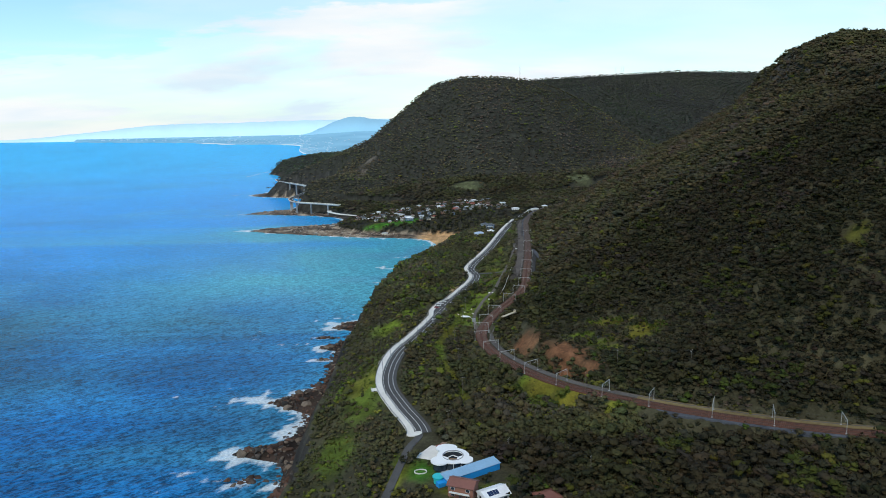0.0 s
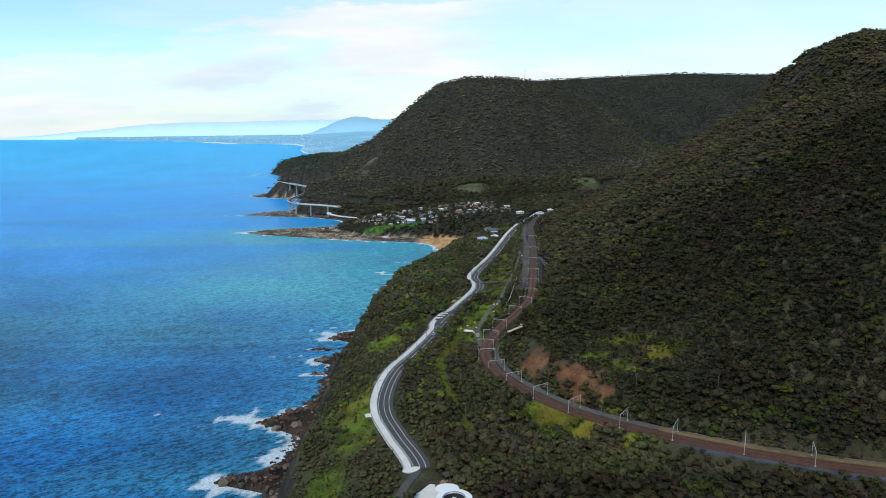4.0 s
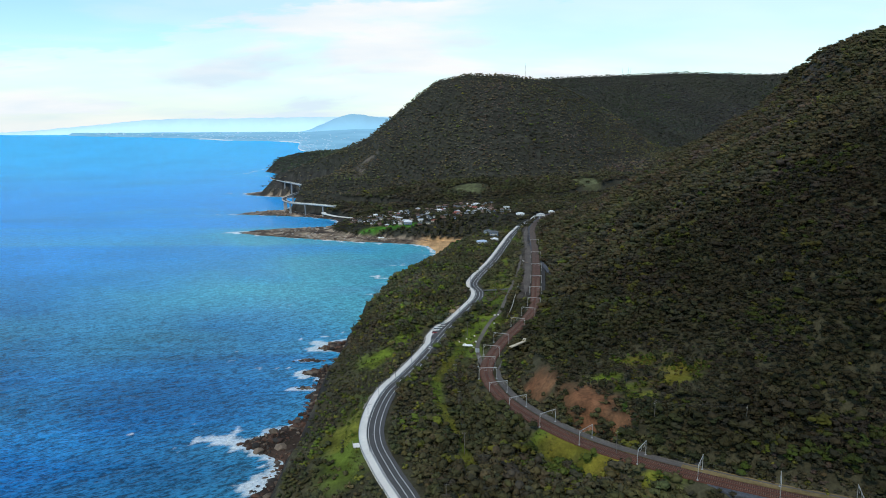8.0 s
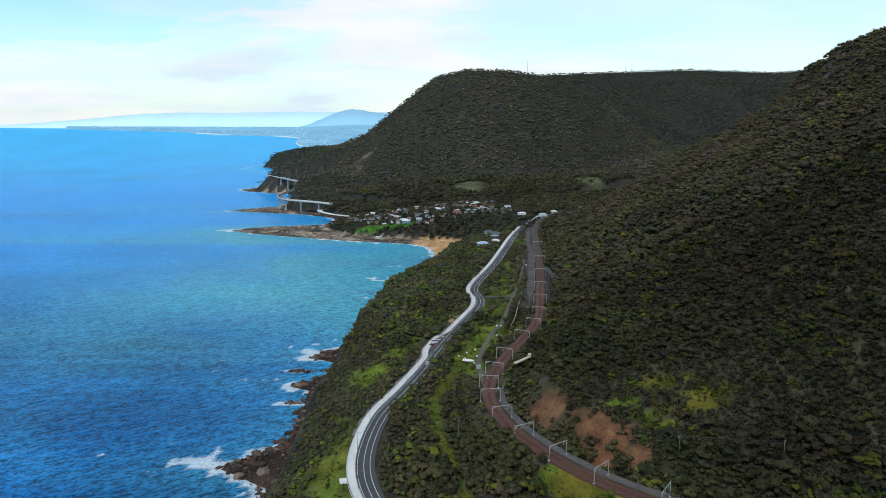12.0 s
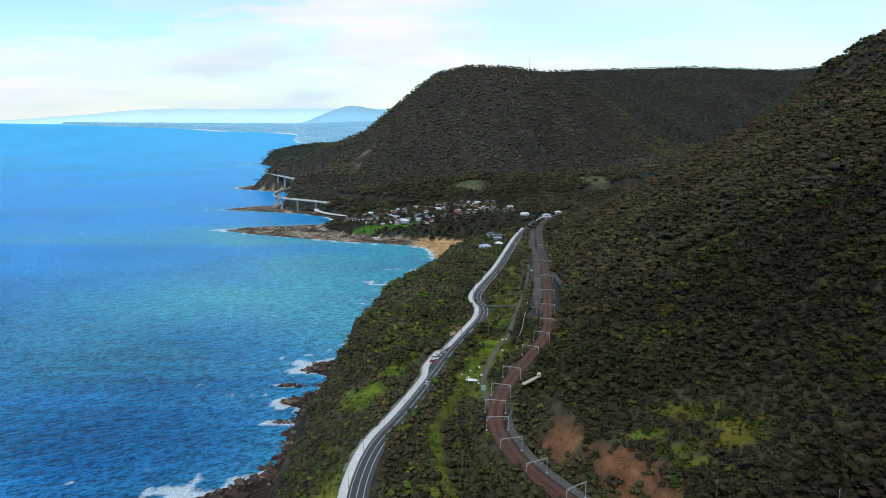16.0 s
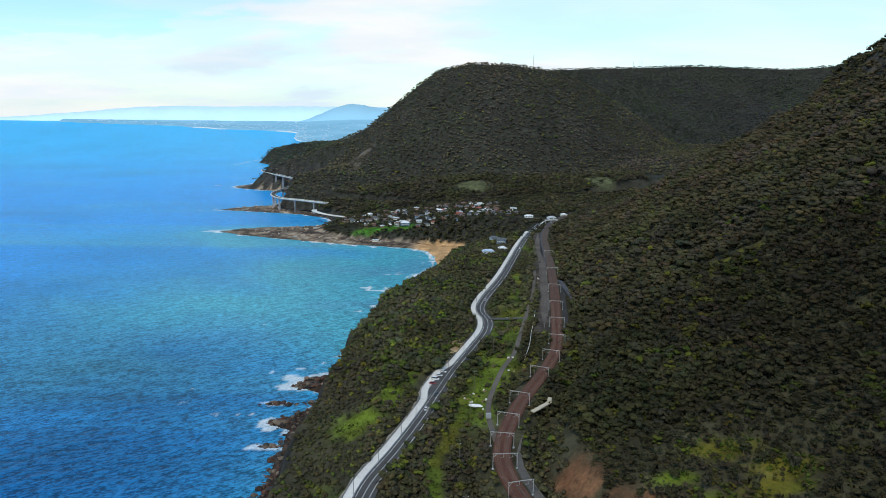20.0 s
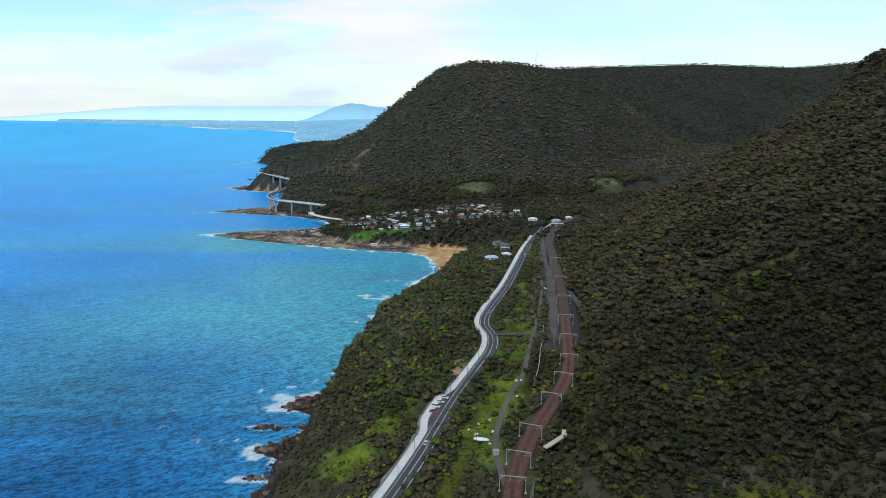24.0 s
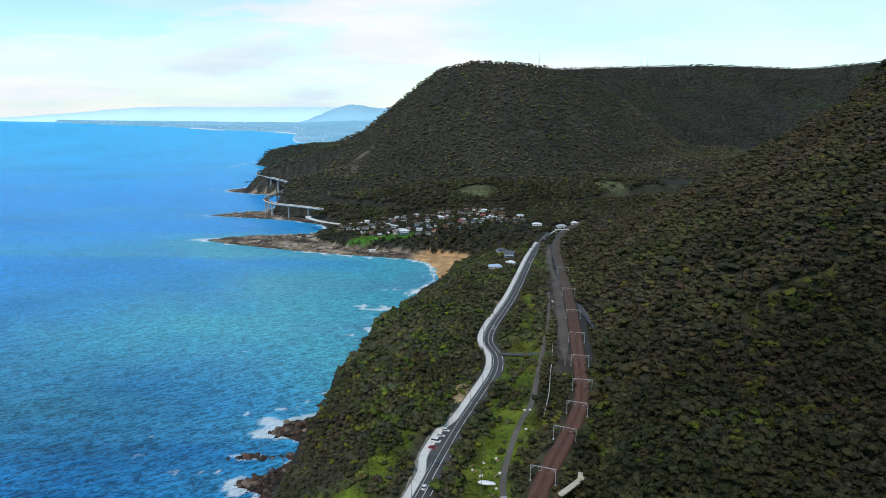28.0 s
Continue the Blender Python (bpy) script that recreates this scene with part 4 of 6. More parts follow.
def bulge(L):
    """The path swings out round the parking bay."""
    return 3.9 * sstep(568, 588, L[:, 1]) * (1 - sstep(610, 630, L[:, 1]))


road = tagged(strip("road", MAIN, 2.3, right_edge(MAIN), M["asphalt"], 0.6, 0.02), "dark asphalt two-lane coastal road with white lines", "road", kind="structure")
strip("edge_line", MAIN, 1.75, 1.55, M["paint_white"], 0.01, 0.03, road)
strip("edge_line", span(MAIN, 348, 560), -4.35, -4.58, M["paint_white"], 0.01, 0.03, road)
strip("edge_line", span(MAIN, 700, 1300), -4.6, -4.85, M["paint_white"], 0.01, 0.03, road)
strip("centre_line", span(MAIN, 348, 900), -1.35, -1.58, M["paint_white"], 0.01, 0.03, road)
dashes("lane_dashes", span(MAIN, 560, 690), -4.3, 3.0, 6.0, 0.2, M["paint_white"], road, 0.03)
dashes("lane_dashes", span(MAIN, 900, 1290), -1.45, 6.0, 6.0, 0.22, M["paint_white"], road, 0.03)
driveway = tagged(strip("driveway", span(ROAD, 285, 349), 2.0, -2.0, M["old_asphalt"], 0.5, 0.0), "narrow worn grey asphalt driveway", "driveway", kind="structure")
WALK = span(ROAD, 344, 1200)
path = tagged(strip("pavement", WALK, 6.9 + bulge(WALK), 2.75 + bulge(WALK), M["concrete"], 0.6, 0.14), "pale concrete shared walking path along the road", "footpath", kind="structure")
WK = span(ROAD, 349, 1200)
strip("kerb", WK, 2.78 + bulge(WK), 2.42 + bulge(WK), M["concrete_dark"], 0.5, 0.2, path)
JOINT = mat("path_joint", (0.38, 0.38, 0.37), 0.9, 0.1, 1.0)
dashes("joints", span(ROAD, 349, 760), 4.8, 0.05, 3.95, 4.1, JOINT, path, 0.146)
lookout = new("lookout_platform")
tagged(lookout, "small white concrete lookout platform with rail beside the path", "lookout")
lookout.matrix_world = pose(-41.6, 408, 54.3, 0, 0, 12)
part("deck", box(3.6, 4.6, 0.4, (0, 0, 0), bevel=0.04), M["concrete"], lookout)
for yy in (-2.2, 2.2):
    part("post", box(0.1, 0.1, 1.1, (-1.7, yy, 0.4)), M["galv"], lookout)
part("rail", box(0.08, 4.5, 0.08, (-1.7, 0, 1.45)), M["galv"], lookout)
for yy in (-1.6, 1.6):
    part("leg", box(0.35, 0.35, 6.0, (-1.1, yy, -6.0)), M["concrete_dark"], lookout)

# turning bay where cars are parked
bay = tagged(strip("parking_bay", span(ROAD, 570, 630), 2.75 + bulge(span(ROAD, 570, 630)), 2.2, M["old_asphalt"], 0.3, 0.15), "asphalt parking bay beside the path", "parking bay", kind="structure")


def fence_along(name, L, off, step, h, label, m, dz=0.0, r=0.05):
    """Posts and two rails along a line."""
    root = new(name)
    tagged(root, label, "fence")
    pm = bpy.data.meshes.new("post")
    bm = box(r * 2, r * 2, h); bm.to_mesh(pm); bm.free(); pm.materials.append(m)
    a = arcs(L)
    for s in np.arange(0, a[-1], step):
        p, hd = at_arc(L, s)
        ob = new("post", pm)
        ob.parent = root
        o2 = off + (float(bulge(p[None])[0]) if name == "path_fence" else 0.0)
        ob.location = (p[0] - math.sin(hd) * o2, p[1] + math.cos(hd) * o2, p[2] + dz)
        ob.rotation_euler[2] = hd
    bl = bulge(L) if name == "path_fence" else 0.0
    for zz in (0.55, 0.98):
        strip("rail", L, off + r + bl, off - r + bl, m, r * 1.6, dz + h * zz, root)
    return root


M["dark_steel"] = mat("dark_steel", (0.09, 0.09, 0.095), 0.6, 0.15, 1.0, metal=0.3)
fence_along("path_fence", span(ROAD, 346, 1010), 6.85, 3.0, 1.25, "dark steel post and rail fence along the concrete path", M["dark_steel"], 0.14)
fence_along("guard_rail", span(ROAD, 350, 580), 2.55, 4.0, 0.8, "grey steel guard rail between road and path", M["galv"], 0.2, 0.06)
fence_along("guard_rail", span(ROAD, 624, 1000), 2.55, 4.0, 0.8, "grey steel guard rail between road and path", M["galv"], 0.2, 0.06)

# stone batter below the path
M["rubble"] = mat("rubble", (0.27, 0.245, 0.20), 0.95, 0.45, 0.5, bump=0.15)
BATTER = span(ROAD, 452, 650)
BW = 7.7 + bulge(BATTER) + 1.5 * np.abs(vnoise(BATTER[:, 1], BATTER[:, 0] * 0, 14, 5)) + 1.0 * np.abs(vnoise(BATTER[:, 1], BATTER[:, 0] * 0, 5, 6))
bt = tagged(strip("retaining_wall", BATTER, BW, 6.9 + bulge(BATTER), M["rubble"], 1.6, -0.1), "low pale rubble bank beside the concrete path", "retaining wall", kind="structure")

track = tagged(strip("access_track", span(TRACK, 512, 900), 1.5, -1.5, M["gravel"], 0.5, 0.05), "grey gravel service track beside the railway", "track", kind="structure")
side = smooth_line([(44, 735, 55.6), (58, 730, 57.4), (72, 727, 59)], 2.0)
tagged(strip("side_road", side, 2.0, -2.0, M["old_asphalt"], 0.5, 0.02), "short asphalt link from the road to the track", "road", kind="structure")
M["yard"] = mat("yard_gravel", (0.115, 0.097, 0.082), 0.95, 0.5, 0.35, bump=0.08)
YW = sstep(688, 760, YARD[:, 1]) * (1 - 0.8 * sstep(1060, 1138, YARD[:, 1]))
yard = tagged(strip("rail_yard", YARD, 3.4 * YW - 0.2, -4.2 * YW, M["yard"], 0.6, -0.1), "grey-brown gravel rail yard with old sidings", "yard", kind="structure")
for off in (-2.6, 1.6):
    for g in (0.72, -0.72):
        strip("siding_rail", YARD, off + g + 0.06, off + g - 0.06, M["rail_steel"], 0.14, 0.14, yard)
M["cutting"] = mat("cutting_soil", (0.036, 0.033, 0.031), 0.95, 0.4, 0.5, bump=0.06)
shelf_line = offset_line(RAIL[(RAIL[:, 1] > 690) & (RAIL[:, 1] < 850)], -9.0, -0.2)
CW = sstep(690, 720, shelf_line[:, 1]) * (1 - sstep(800, 849, shelf_line[:, 1])) - 0.9
tagged(strip("cutting_floor", shelf_line, 3.8, -3.4 * CW, M["cutting"], 0.6, 0.1), "dark bare floor of the cutting beside the railway", "cutting", kind="structure")

# ---- railway ----
NEAR = RAIL
bed = tagged(strip("track_bed", NEAR, 4.1, -4.3, M["ballast"], 0.9, 0.0), "rust-brown ballast bed of a double railway", "railway", kind="structure")
lane = tagged(strip("service_lane", BEND, 2.2 - 3.2 * sstep(480, 519, BEND[:, 1]), -1.4, M["lane"], 0.7, -0.15), "grey gravel service lane along the railway", "lane", kind="structure")
strip("kerb", BEND, -1.42, -1.62, M["wood_pole"], 0.9, 0.3, lane)
M["verge"] = mat("dry_verge", (0.190, 0.140, 0.062), 0.95, 0.5, 0.35, bump=0.08)
verge = tagged(strip("verge", VERGE, 2.4, -2.6, M["verge"], 0.7, -0.12), "dry tan grass verge along the railway", "verge", kind="structure")
strip("track_edge", VERGE, -0.4, -1.5, M["lane"], 0.1, -0.06, verge)
M["dark_rubble"] = mat("dark_rubble", (0.075, 0.080, 0.092), 0.95, 0.6, 0.9, bump=0.3, bump_scale=1.2)
APRON = RAIL[(RAIL[:, 0] > 128) & (RAIL[:, 0] < 215)]
AW = 7.6 + 1.4 * vnoise(APRON[:, 0], APRON[:, 1] * 0, 12, 3)
tagged(strip("rock_apron", APRON, AW, 4.12, M["dark_rubble"], 1.5, -0.25), "dark blue-grey rock apron below the railway", "rock apron", kind="structure")
for off in (2.15, -2.15):
    t = tagged(strip("railway_track", NEAR, off + 1.35, off - 1.35, along(mat("sleeper_band", (0.125, 0.050, 0.031), 0.95, 0.3, 1.5), (0.9, 1.6, 2.0), 690, 960), 0.1, 0.06), "pair of rusty rails on sleepers", "railway track", kind="structure")
    for g in (0.72, -0.72):
        strip("rail", NEAR, off + g + 0.06, off + g - 0.06, M["rail_steel"], 0.16, 0.28, t)
SL = bpy.data.meshes.new("sleeper")
_b = box(2.5, 0.26, 0.14, bevel=0.02); _b.to_mesh(SL); _b.free()
SL.materials.append(mat("sleeper", (0.135, 0.085, 0.065), 0.95, 0.2, 2.0, rand=0.3))
sa = arcs(RAIL)


def sleepers():
    V, F, n = [], [], 0
    bv = np.array([[x, y, z] for z in (0, 0.15) for y in (-0.14, 0.14) for x in (-1.25, 1.25)])
    bf = np.array([[4, 5, 7, 6], [0, 1, 5, 4], [2, 6, 7, 3], [0, 4, 6, 2], [1, 3, 7, 5]])
    for s in np.arange(190, 760, 0.9):
        p, h = at_arc(RAIL, s)
        c, q = math.cos(h - math.pi / 2), math.sin(h - math.pi / 2)
        for off in (2.15, -2.15):
            o = np.array([p[0] - math.sin(h) * off, p[1] + math.cos(h) * off, p[2] + 0.045])
            w = np.stack([bv[:, 0] * c - bv[:, 1] * q, bv[:, 0] * q + bv[:, 1] * c, bv[:, 2]], 1) + o
            V.append(w); F.append(bf + n); n += 8
    ob = mesh_np("sleepers", np.vstack(V), np.vstack(F), SL.materials[0])
    tagged(ob, "grey weathered concrete and timber sleepers under the rails", "sleepers", kind="stuff")


sleepers()


def gantry():
    """A two-track portal of galvanised steel: posts, beam, knee braces and registration arms."""
    g = new("overhead_gantry")
    tagged(g, "galvanised steel portal carrying the railway overhead wires", "gantry", "gantries along the railway")
    for x in (-5.6, 5.6):
        p = part("post", box(0.22, 0.22, 7.4, (x, 0, 0), bevel=0.03), M["galv"], g)
        part("footing", box(0.9, 0.9, 0.5, (x, 0, -0.3)), M["concrete_dark"], g)
    part("beam", box(11.7, 0.24, 0.28, (0, 0, 7.2), bevel=0.03), M["galv"], g)
    for sx in (-1, 1):
        part("brace", rod((sx * 5.5, 0, 5.7), (sx * 3.9, 0, 7.2), 0.12), M["galv"], g)
        part("dropper", rod((sx * 2.15 + 1.3, 0, 7.2), (sx * 2.15 + 1.3, 0, 5.4), 0.08), M["galv"], g)
        part("arm", rod((sx * 2.15 + 1.3, 0, 5.6), (sx * 2.15 - 0.3, 0, 5.3), 0.05), M["galv"], g)
        part("insulator", rod((sx * 2.15, 0, 7.2), (sx * 2.15, 0, 6.7), 0.10, 0.07), M["concrete_dark"], g)
    return g


g0 = gantry()
GANTRY_S = [150, 183, 216, 249, 279, 312, 339, 369, 395, 420, 444, 468, 489, 512, 541, 584, 617, 651, 693, 741, 800, 870, 960]
for k, s in enumerate(GANTRY_S):
    p, h = at_arc(RAIL, s)
    o2 = float(lin(s, [216, 390, 430], [-2.2, -2.0, 0.0]))
    m = pose(p[0] - math.sin(h) * o2, p[1] + math.cos(h) * o2, p[2], 0, 0, math.degrees(h) - 90)
    if k == 0:
        g0.matrix_world = m
    else:
        copy_thing(g0, m)


def wire(name, L, off, dz, r, label=""):
    Q = offset_line(L, off, dz)
    n = len(Q)
    N = normals2(L)
    V = np.vstack([Q + np.c_[N * r, np.zeros(n)], Q - np.c_[N * r, np.zeros(n)], Q + [0, 0, r * 1.6]])
    i = np.arange(n - 1)
    F = np.vstack([np.stack([i, i + 1, i + 1 + n, i + n], 1), np.stack([i + n, i + n + 1, i + 2 * n + 1, i + 2 * n], 1), np.stack([i + 2 * n, i + 2 * n + 1, i + 1, i], 1)])
    return mesh_np(name, V, F, M["cable"])


PIPE = smooth_line([(58, 626, 58.9), (66, 658, 59.4), (72, 690, 59.7), (75, 704, 59.9), (83, 748, 60.2)], 3.0)
pipe = wire("drain_pipe", PIPE, 0.0, 0.1, 0.22)
pipe.data.materials[0] = M["concrete"]
tagged(pipe, "long pale pipe lying on the grass beside the gravel track", "pipe")
ow = new("overhead_wires")
tagged(ow, "thin dark contact wires strung over both tracks", "wires")
for off in (2.15, -2.15):
    for dz in (5.2, 6.6):
        w = wire("contact_wire", span(RAIL, 0, 1000), off, dz, 0.022)
        w.parent = ow


def power_pole(x, y, h, rz, arms=1, dark=True):
    o = new("power_pole")
    tagged(o, "tall weathered timber power pole with cross-arm", "power pole", "power poles")
    z = float(ground(np.array([x]), np.array([y]))[0])
    o.matrix_world = pose(x, y, z, 0, 0, rz)
    part("pole", rod((0, 0, -0.4), (0, 0, h), 0.17, 0.11, 8), M["wood_pole"], o)
    for k in range(arms):
        a = part("cross_arm", box(2.4, 0.13, 0.13, (0, 0.15, h - 0.6 - 0.9 * k)), M["wood_pole"], o)
        for xx in (-1.0, -0.35, 0.35, 1.0):
            part("insulator", rod((xx, 0.15, h - 0.5 - 0.9 * k), (xx, 0.15, h - 0.28 - 0.9 * k), 0.06, 0.04), M["concrete"], a)
    return (x, y, z + h - 0.3)


def sag(name, a, b, drop, off=0.0, r=0.02, parent=None):
    t = np.linspace(0, 1, 14)[:, None]
    Q = np.array(a) * (1 - t) + np.array(b) * t
    Q[:, 2] -= (drop * 4 * t * (1 - t))[:, 0]
    ob = wire(name, Q, off, 0.0, r)
    ob.parent = parent
    return ob


poles_a = [power_pole(x, y, h, rz, a) for x, y, h, rz, a in ((4, 352, 11, 10, 1), (14, 402, 12, 5, 1), (13, 455, 12, 0, 1), (12, 505, 11, -5, 1), (20, 556, 12, -8, 1), (24, 592, 12, -10, 1), (40, 650, 12, -15, 1), (55, 700, 12, -15, 1))]
poles_b = [power_pole(x, y, h, rz, a) for x, y, h, rz, a in ((34, 323, 10, 60, 2), (70, 297, 11, 60, 1), (87, 386, 12, 40, 1), (110, 402, 12, 40, 2), (152, 392, 12, 50, 2), (60, 590, 11, -20, 1))]
lines = new("power_lines")
tagged(lines, "thin sagging power lines between timber poles", "power lines")
for a, b in zip(poles_a, poles_a[1:]):
    for off in (-0.9, 0.0, 0.9):
        sag("line", a, b, 1.2, off, 0.022, lines)
for a, b in ((poles_b[2], poles_b[3]), (poles_b[3], poles_b[4]), (poles_b[0], poles_b[1])):
    for off in (-0.9, 0.9):
        sag("line", a, b, 1.0, off, 0.022, lines)


def lamp_post(x, y, z, rz):
    o = new("lamp_post")
    tagged(o, "dark steel lamp post with a short outreach arm beside the path", "lamp post", "lamp posts along the path")
    o.matrix_world = pose(x, y, z, 0, 0, rz)
    part("base", rod((0, 0, 0), (0, 0, 0.5), 0.2, 0.16, 8), M["dark_steel"], o)
    part("pole", rod((0, 0, 0.3), (0, 0, 8.6), 0.1, 0.07, 8), M["dark_steel"], o)
    part("arm", rod((0, 0, 8.5), (1.6, 0, 8.9), 0.05), M["dark_steel"], o)
    part("lantern", box(0.75, 0.28, 0.14, (1.9, 0, 8.85), bevel=0.03), M["galv"], o)


ra = arcs(ROAD)
for y in (402, 438, 470, 500, 528, 550, 578, 618, 651, 676, 712, 752, 790, 835):
    k = int(np.argmin(np.abs(ROAD[:, 1] - y)))
    nn = normals2(ROAD)[k]
    lamp_post(ROAD[k, 0] + nn[0] * 2.9, ROAD[k, 1] + nn[1] * 2.9, ROAD[k, 2] + 0.15, 0)

# ---- vehicles ----


def car(kind, col, label, x, y, z, rz):
    o = new("van" if kind == "van" else "car")
    tagged(o, label, "van" if kind == "van" else "car", "vehicles on the road")
    o.matrix_world = pose(x, y, z, 0, 0, rz)
    L, W, Hb, Hr = (5.2, 1.9, 1.25, 2.1) if kind == "van" else (4.5, 1.8, 0.85, 1.45)
    pm = paint("car_paint_" + "_".join("%d" % (c * 100) for c in col), col, 0.3)
    bm = box(L, W, Hb - 0.28, (0, 0, 0.28))
    for v in bm.verts:
        if v.co.z > 0.6 and abs(v.co.x) > L * 0.4:
            v.co.z -= 0.16 if v.co.x < 0 else 0.08
    bmesh.ops.bevel(bm, geom=bm.edges[:], offset=0.12, segments=2, affect="EDGES")
    part("body", bm, pm, o)
    cab = box(L * (0.78 if kind == "van" else 0.56), W * 0.9, Hr - Hb + 0.05, (L * 0.06, 0, Hb - 0.05))
    for v in cab.verts:
        if v.co.z > Hr - 0.2:
            v.co.x = L * 0.06 + (v.co.x - L * 0.06) * 0.78; v.co.y *= 0.86
    bmesh.ops.bevel(cab, geom=cab.edges[:], offset=0.06, segments=1, affect="EDGES")
    c = part("cabin", cab, M["glass"], o, "dark glass cabin windows")
    part("roof", box(L * (0.60 if kind == "van" else 0.40), W * 0.76, 0.06, (L * 0.06, 0, Hr - 0.03), bevel=0.02), pm, o)
    for sx in (-0.32, 0.32):
        for sy in (-1, 1):
            w = part("wheel", rod((L * sx, sy * (W / 2 - 0.2), 0.32), (L * sx, sy * (W / 2 + 0.02), 0.32), 0.32, None, 12), M["rubber"], o)
            part("rim", rod((L * sx, sy * (W / 2 + 0.01), 0.32), (L * sx, sy * (W / 2 + 0.03), 0.32), 0.19, None, 8), M["galv"], w)
    for sy in (-0.6, 0.6):
        part("headlight", box(0.06, 0.32, 0.16, (-L / 2 + 0.02, sy, 0.58)), M["concrete"], o)
        part("tail_light", box(0.06, 0.28, 0.16, (L / 2 - 0.02, sy, 0.62)), paint("red_lens", (0.4, 0.02, 0.02), 0.3), o)
    return o


WHITE, RED, DARK, SILV = (0.75, 0.75, 0.74), (0.30, 0.02, 0.025), (0.04, 0.05, 0.07), (0.45, 0.46, 0.48)
car("car", WHITE, "white hatchback parked in the roadside bay", 2.4, 608.5, 55.95, 158)
car("van", WHITE, "white van parked in the roadside bay", -0.2, 602, 55.9, 160)
car("car", RED, "dark red car parked in the roadside bay", -1.6, 595.5, 55.85, 162)
car("car", WHITE, "white car parked at the end of the bay", 5.0, 614.5, 55.98, 155)


def on_road(y, off):
    k = int(np.argmin(np.abs(ROAD[:, 1] - y)))
    n = normals2(ROAD)[k]
    h = math.degrees(math.atan2(ROAD[k + 1, 1] - ROAD[k - 1, 1], ROAD[k + 1, 0] - ROAD[k - 1, 0]))
    return ROAD[k, 0] + n[0] * off, ROAD[k, 1] + n[1] * off, ROAD[k, 2] + 0.03, h


for kind, col, lab, y, off, flip in (("car", DARK, "dark blue car driving on the asphalt road", 579, -0.2, 0), ("car", WHITE, "white sedan driving on the asphalt road", 559, -0.2, 180), ("car", SILV, "silver car driving on the asphalt road", 803, -3.0, 0),
                                     ("car", WHITE, "white car on the straight road by the village", 1050, -3.0, 0), ("car", DARK, "dark grey car on the bending road", 762, -0.1, 180)):
    x, yy, z, h = on_road(y, off)
    car(kind, col, lab, x, yy, z, h + flip)

# ---- houses ----
WALLS = {"white": (0.72, 0.72, 0.70), "cream": (0.60, 0.54, 0.42), "grey": (0.36, 0.37, 0.38), "brick": (0.28, 0.13, 0.09), "blue": (0.20, 0.28, 0.38), "timber": (0.26, 0.18, 0.12)}
ROOFS = {"white": (0.78, 0.79, 0.80), "pale grey": (0.50, 0.52, 0.54), "dark grey": (0.11, 0.12, 0.13), "red tile": (0.34, 0.10, 0.07), "brown tile": (0.20, 0.085, 0.065), "brown": (0.17, 0.11, 0.085), "pale blue": (0.42, 0.52, 0.66)}


def window(parent, x, y, z, w, h, axis, m=None):
    """A framed window standing proud of a wall; axis 'x' or 'y' is the wall's normal."""
    s = 1 if (x if axis == "x" else y) > 0 else -1
    sx, sy = (0.10, w) if axis == "x" else (w, 0.10)
    f = part("window", box(sx, sy, h, (x + (0.03 * s if axis == "x" else 0), y + (0.03 * s if axis == "y" else 0), z), bevel=0.01), paint("window_frame", (0.7, 0.7, 0.68)), parent)
    sx, sy = (0.10, w - 0.2) if axis == "x" else (w - 0.2, 0.10)
    part("pane", box(sx, sy, h - 0.2, (x + (0.06 * s if axis == "x" else 0), y + (0.06 * s if axis == "y" else 0), z + 0.1)), M["glass"], f)


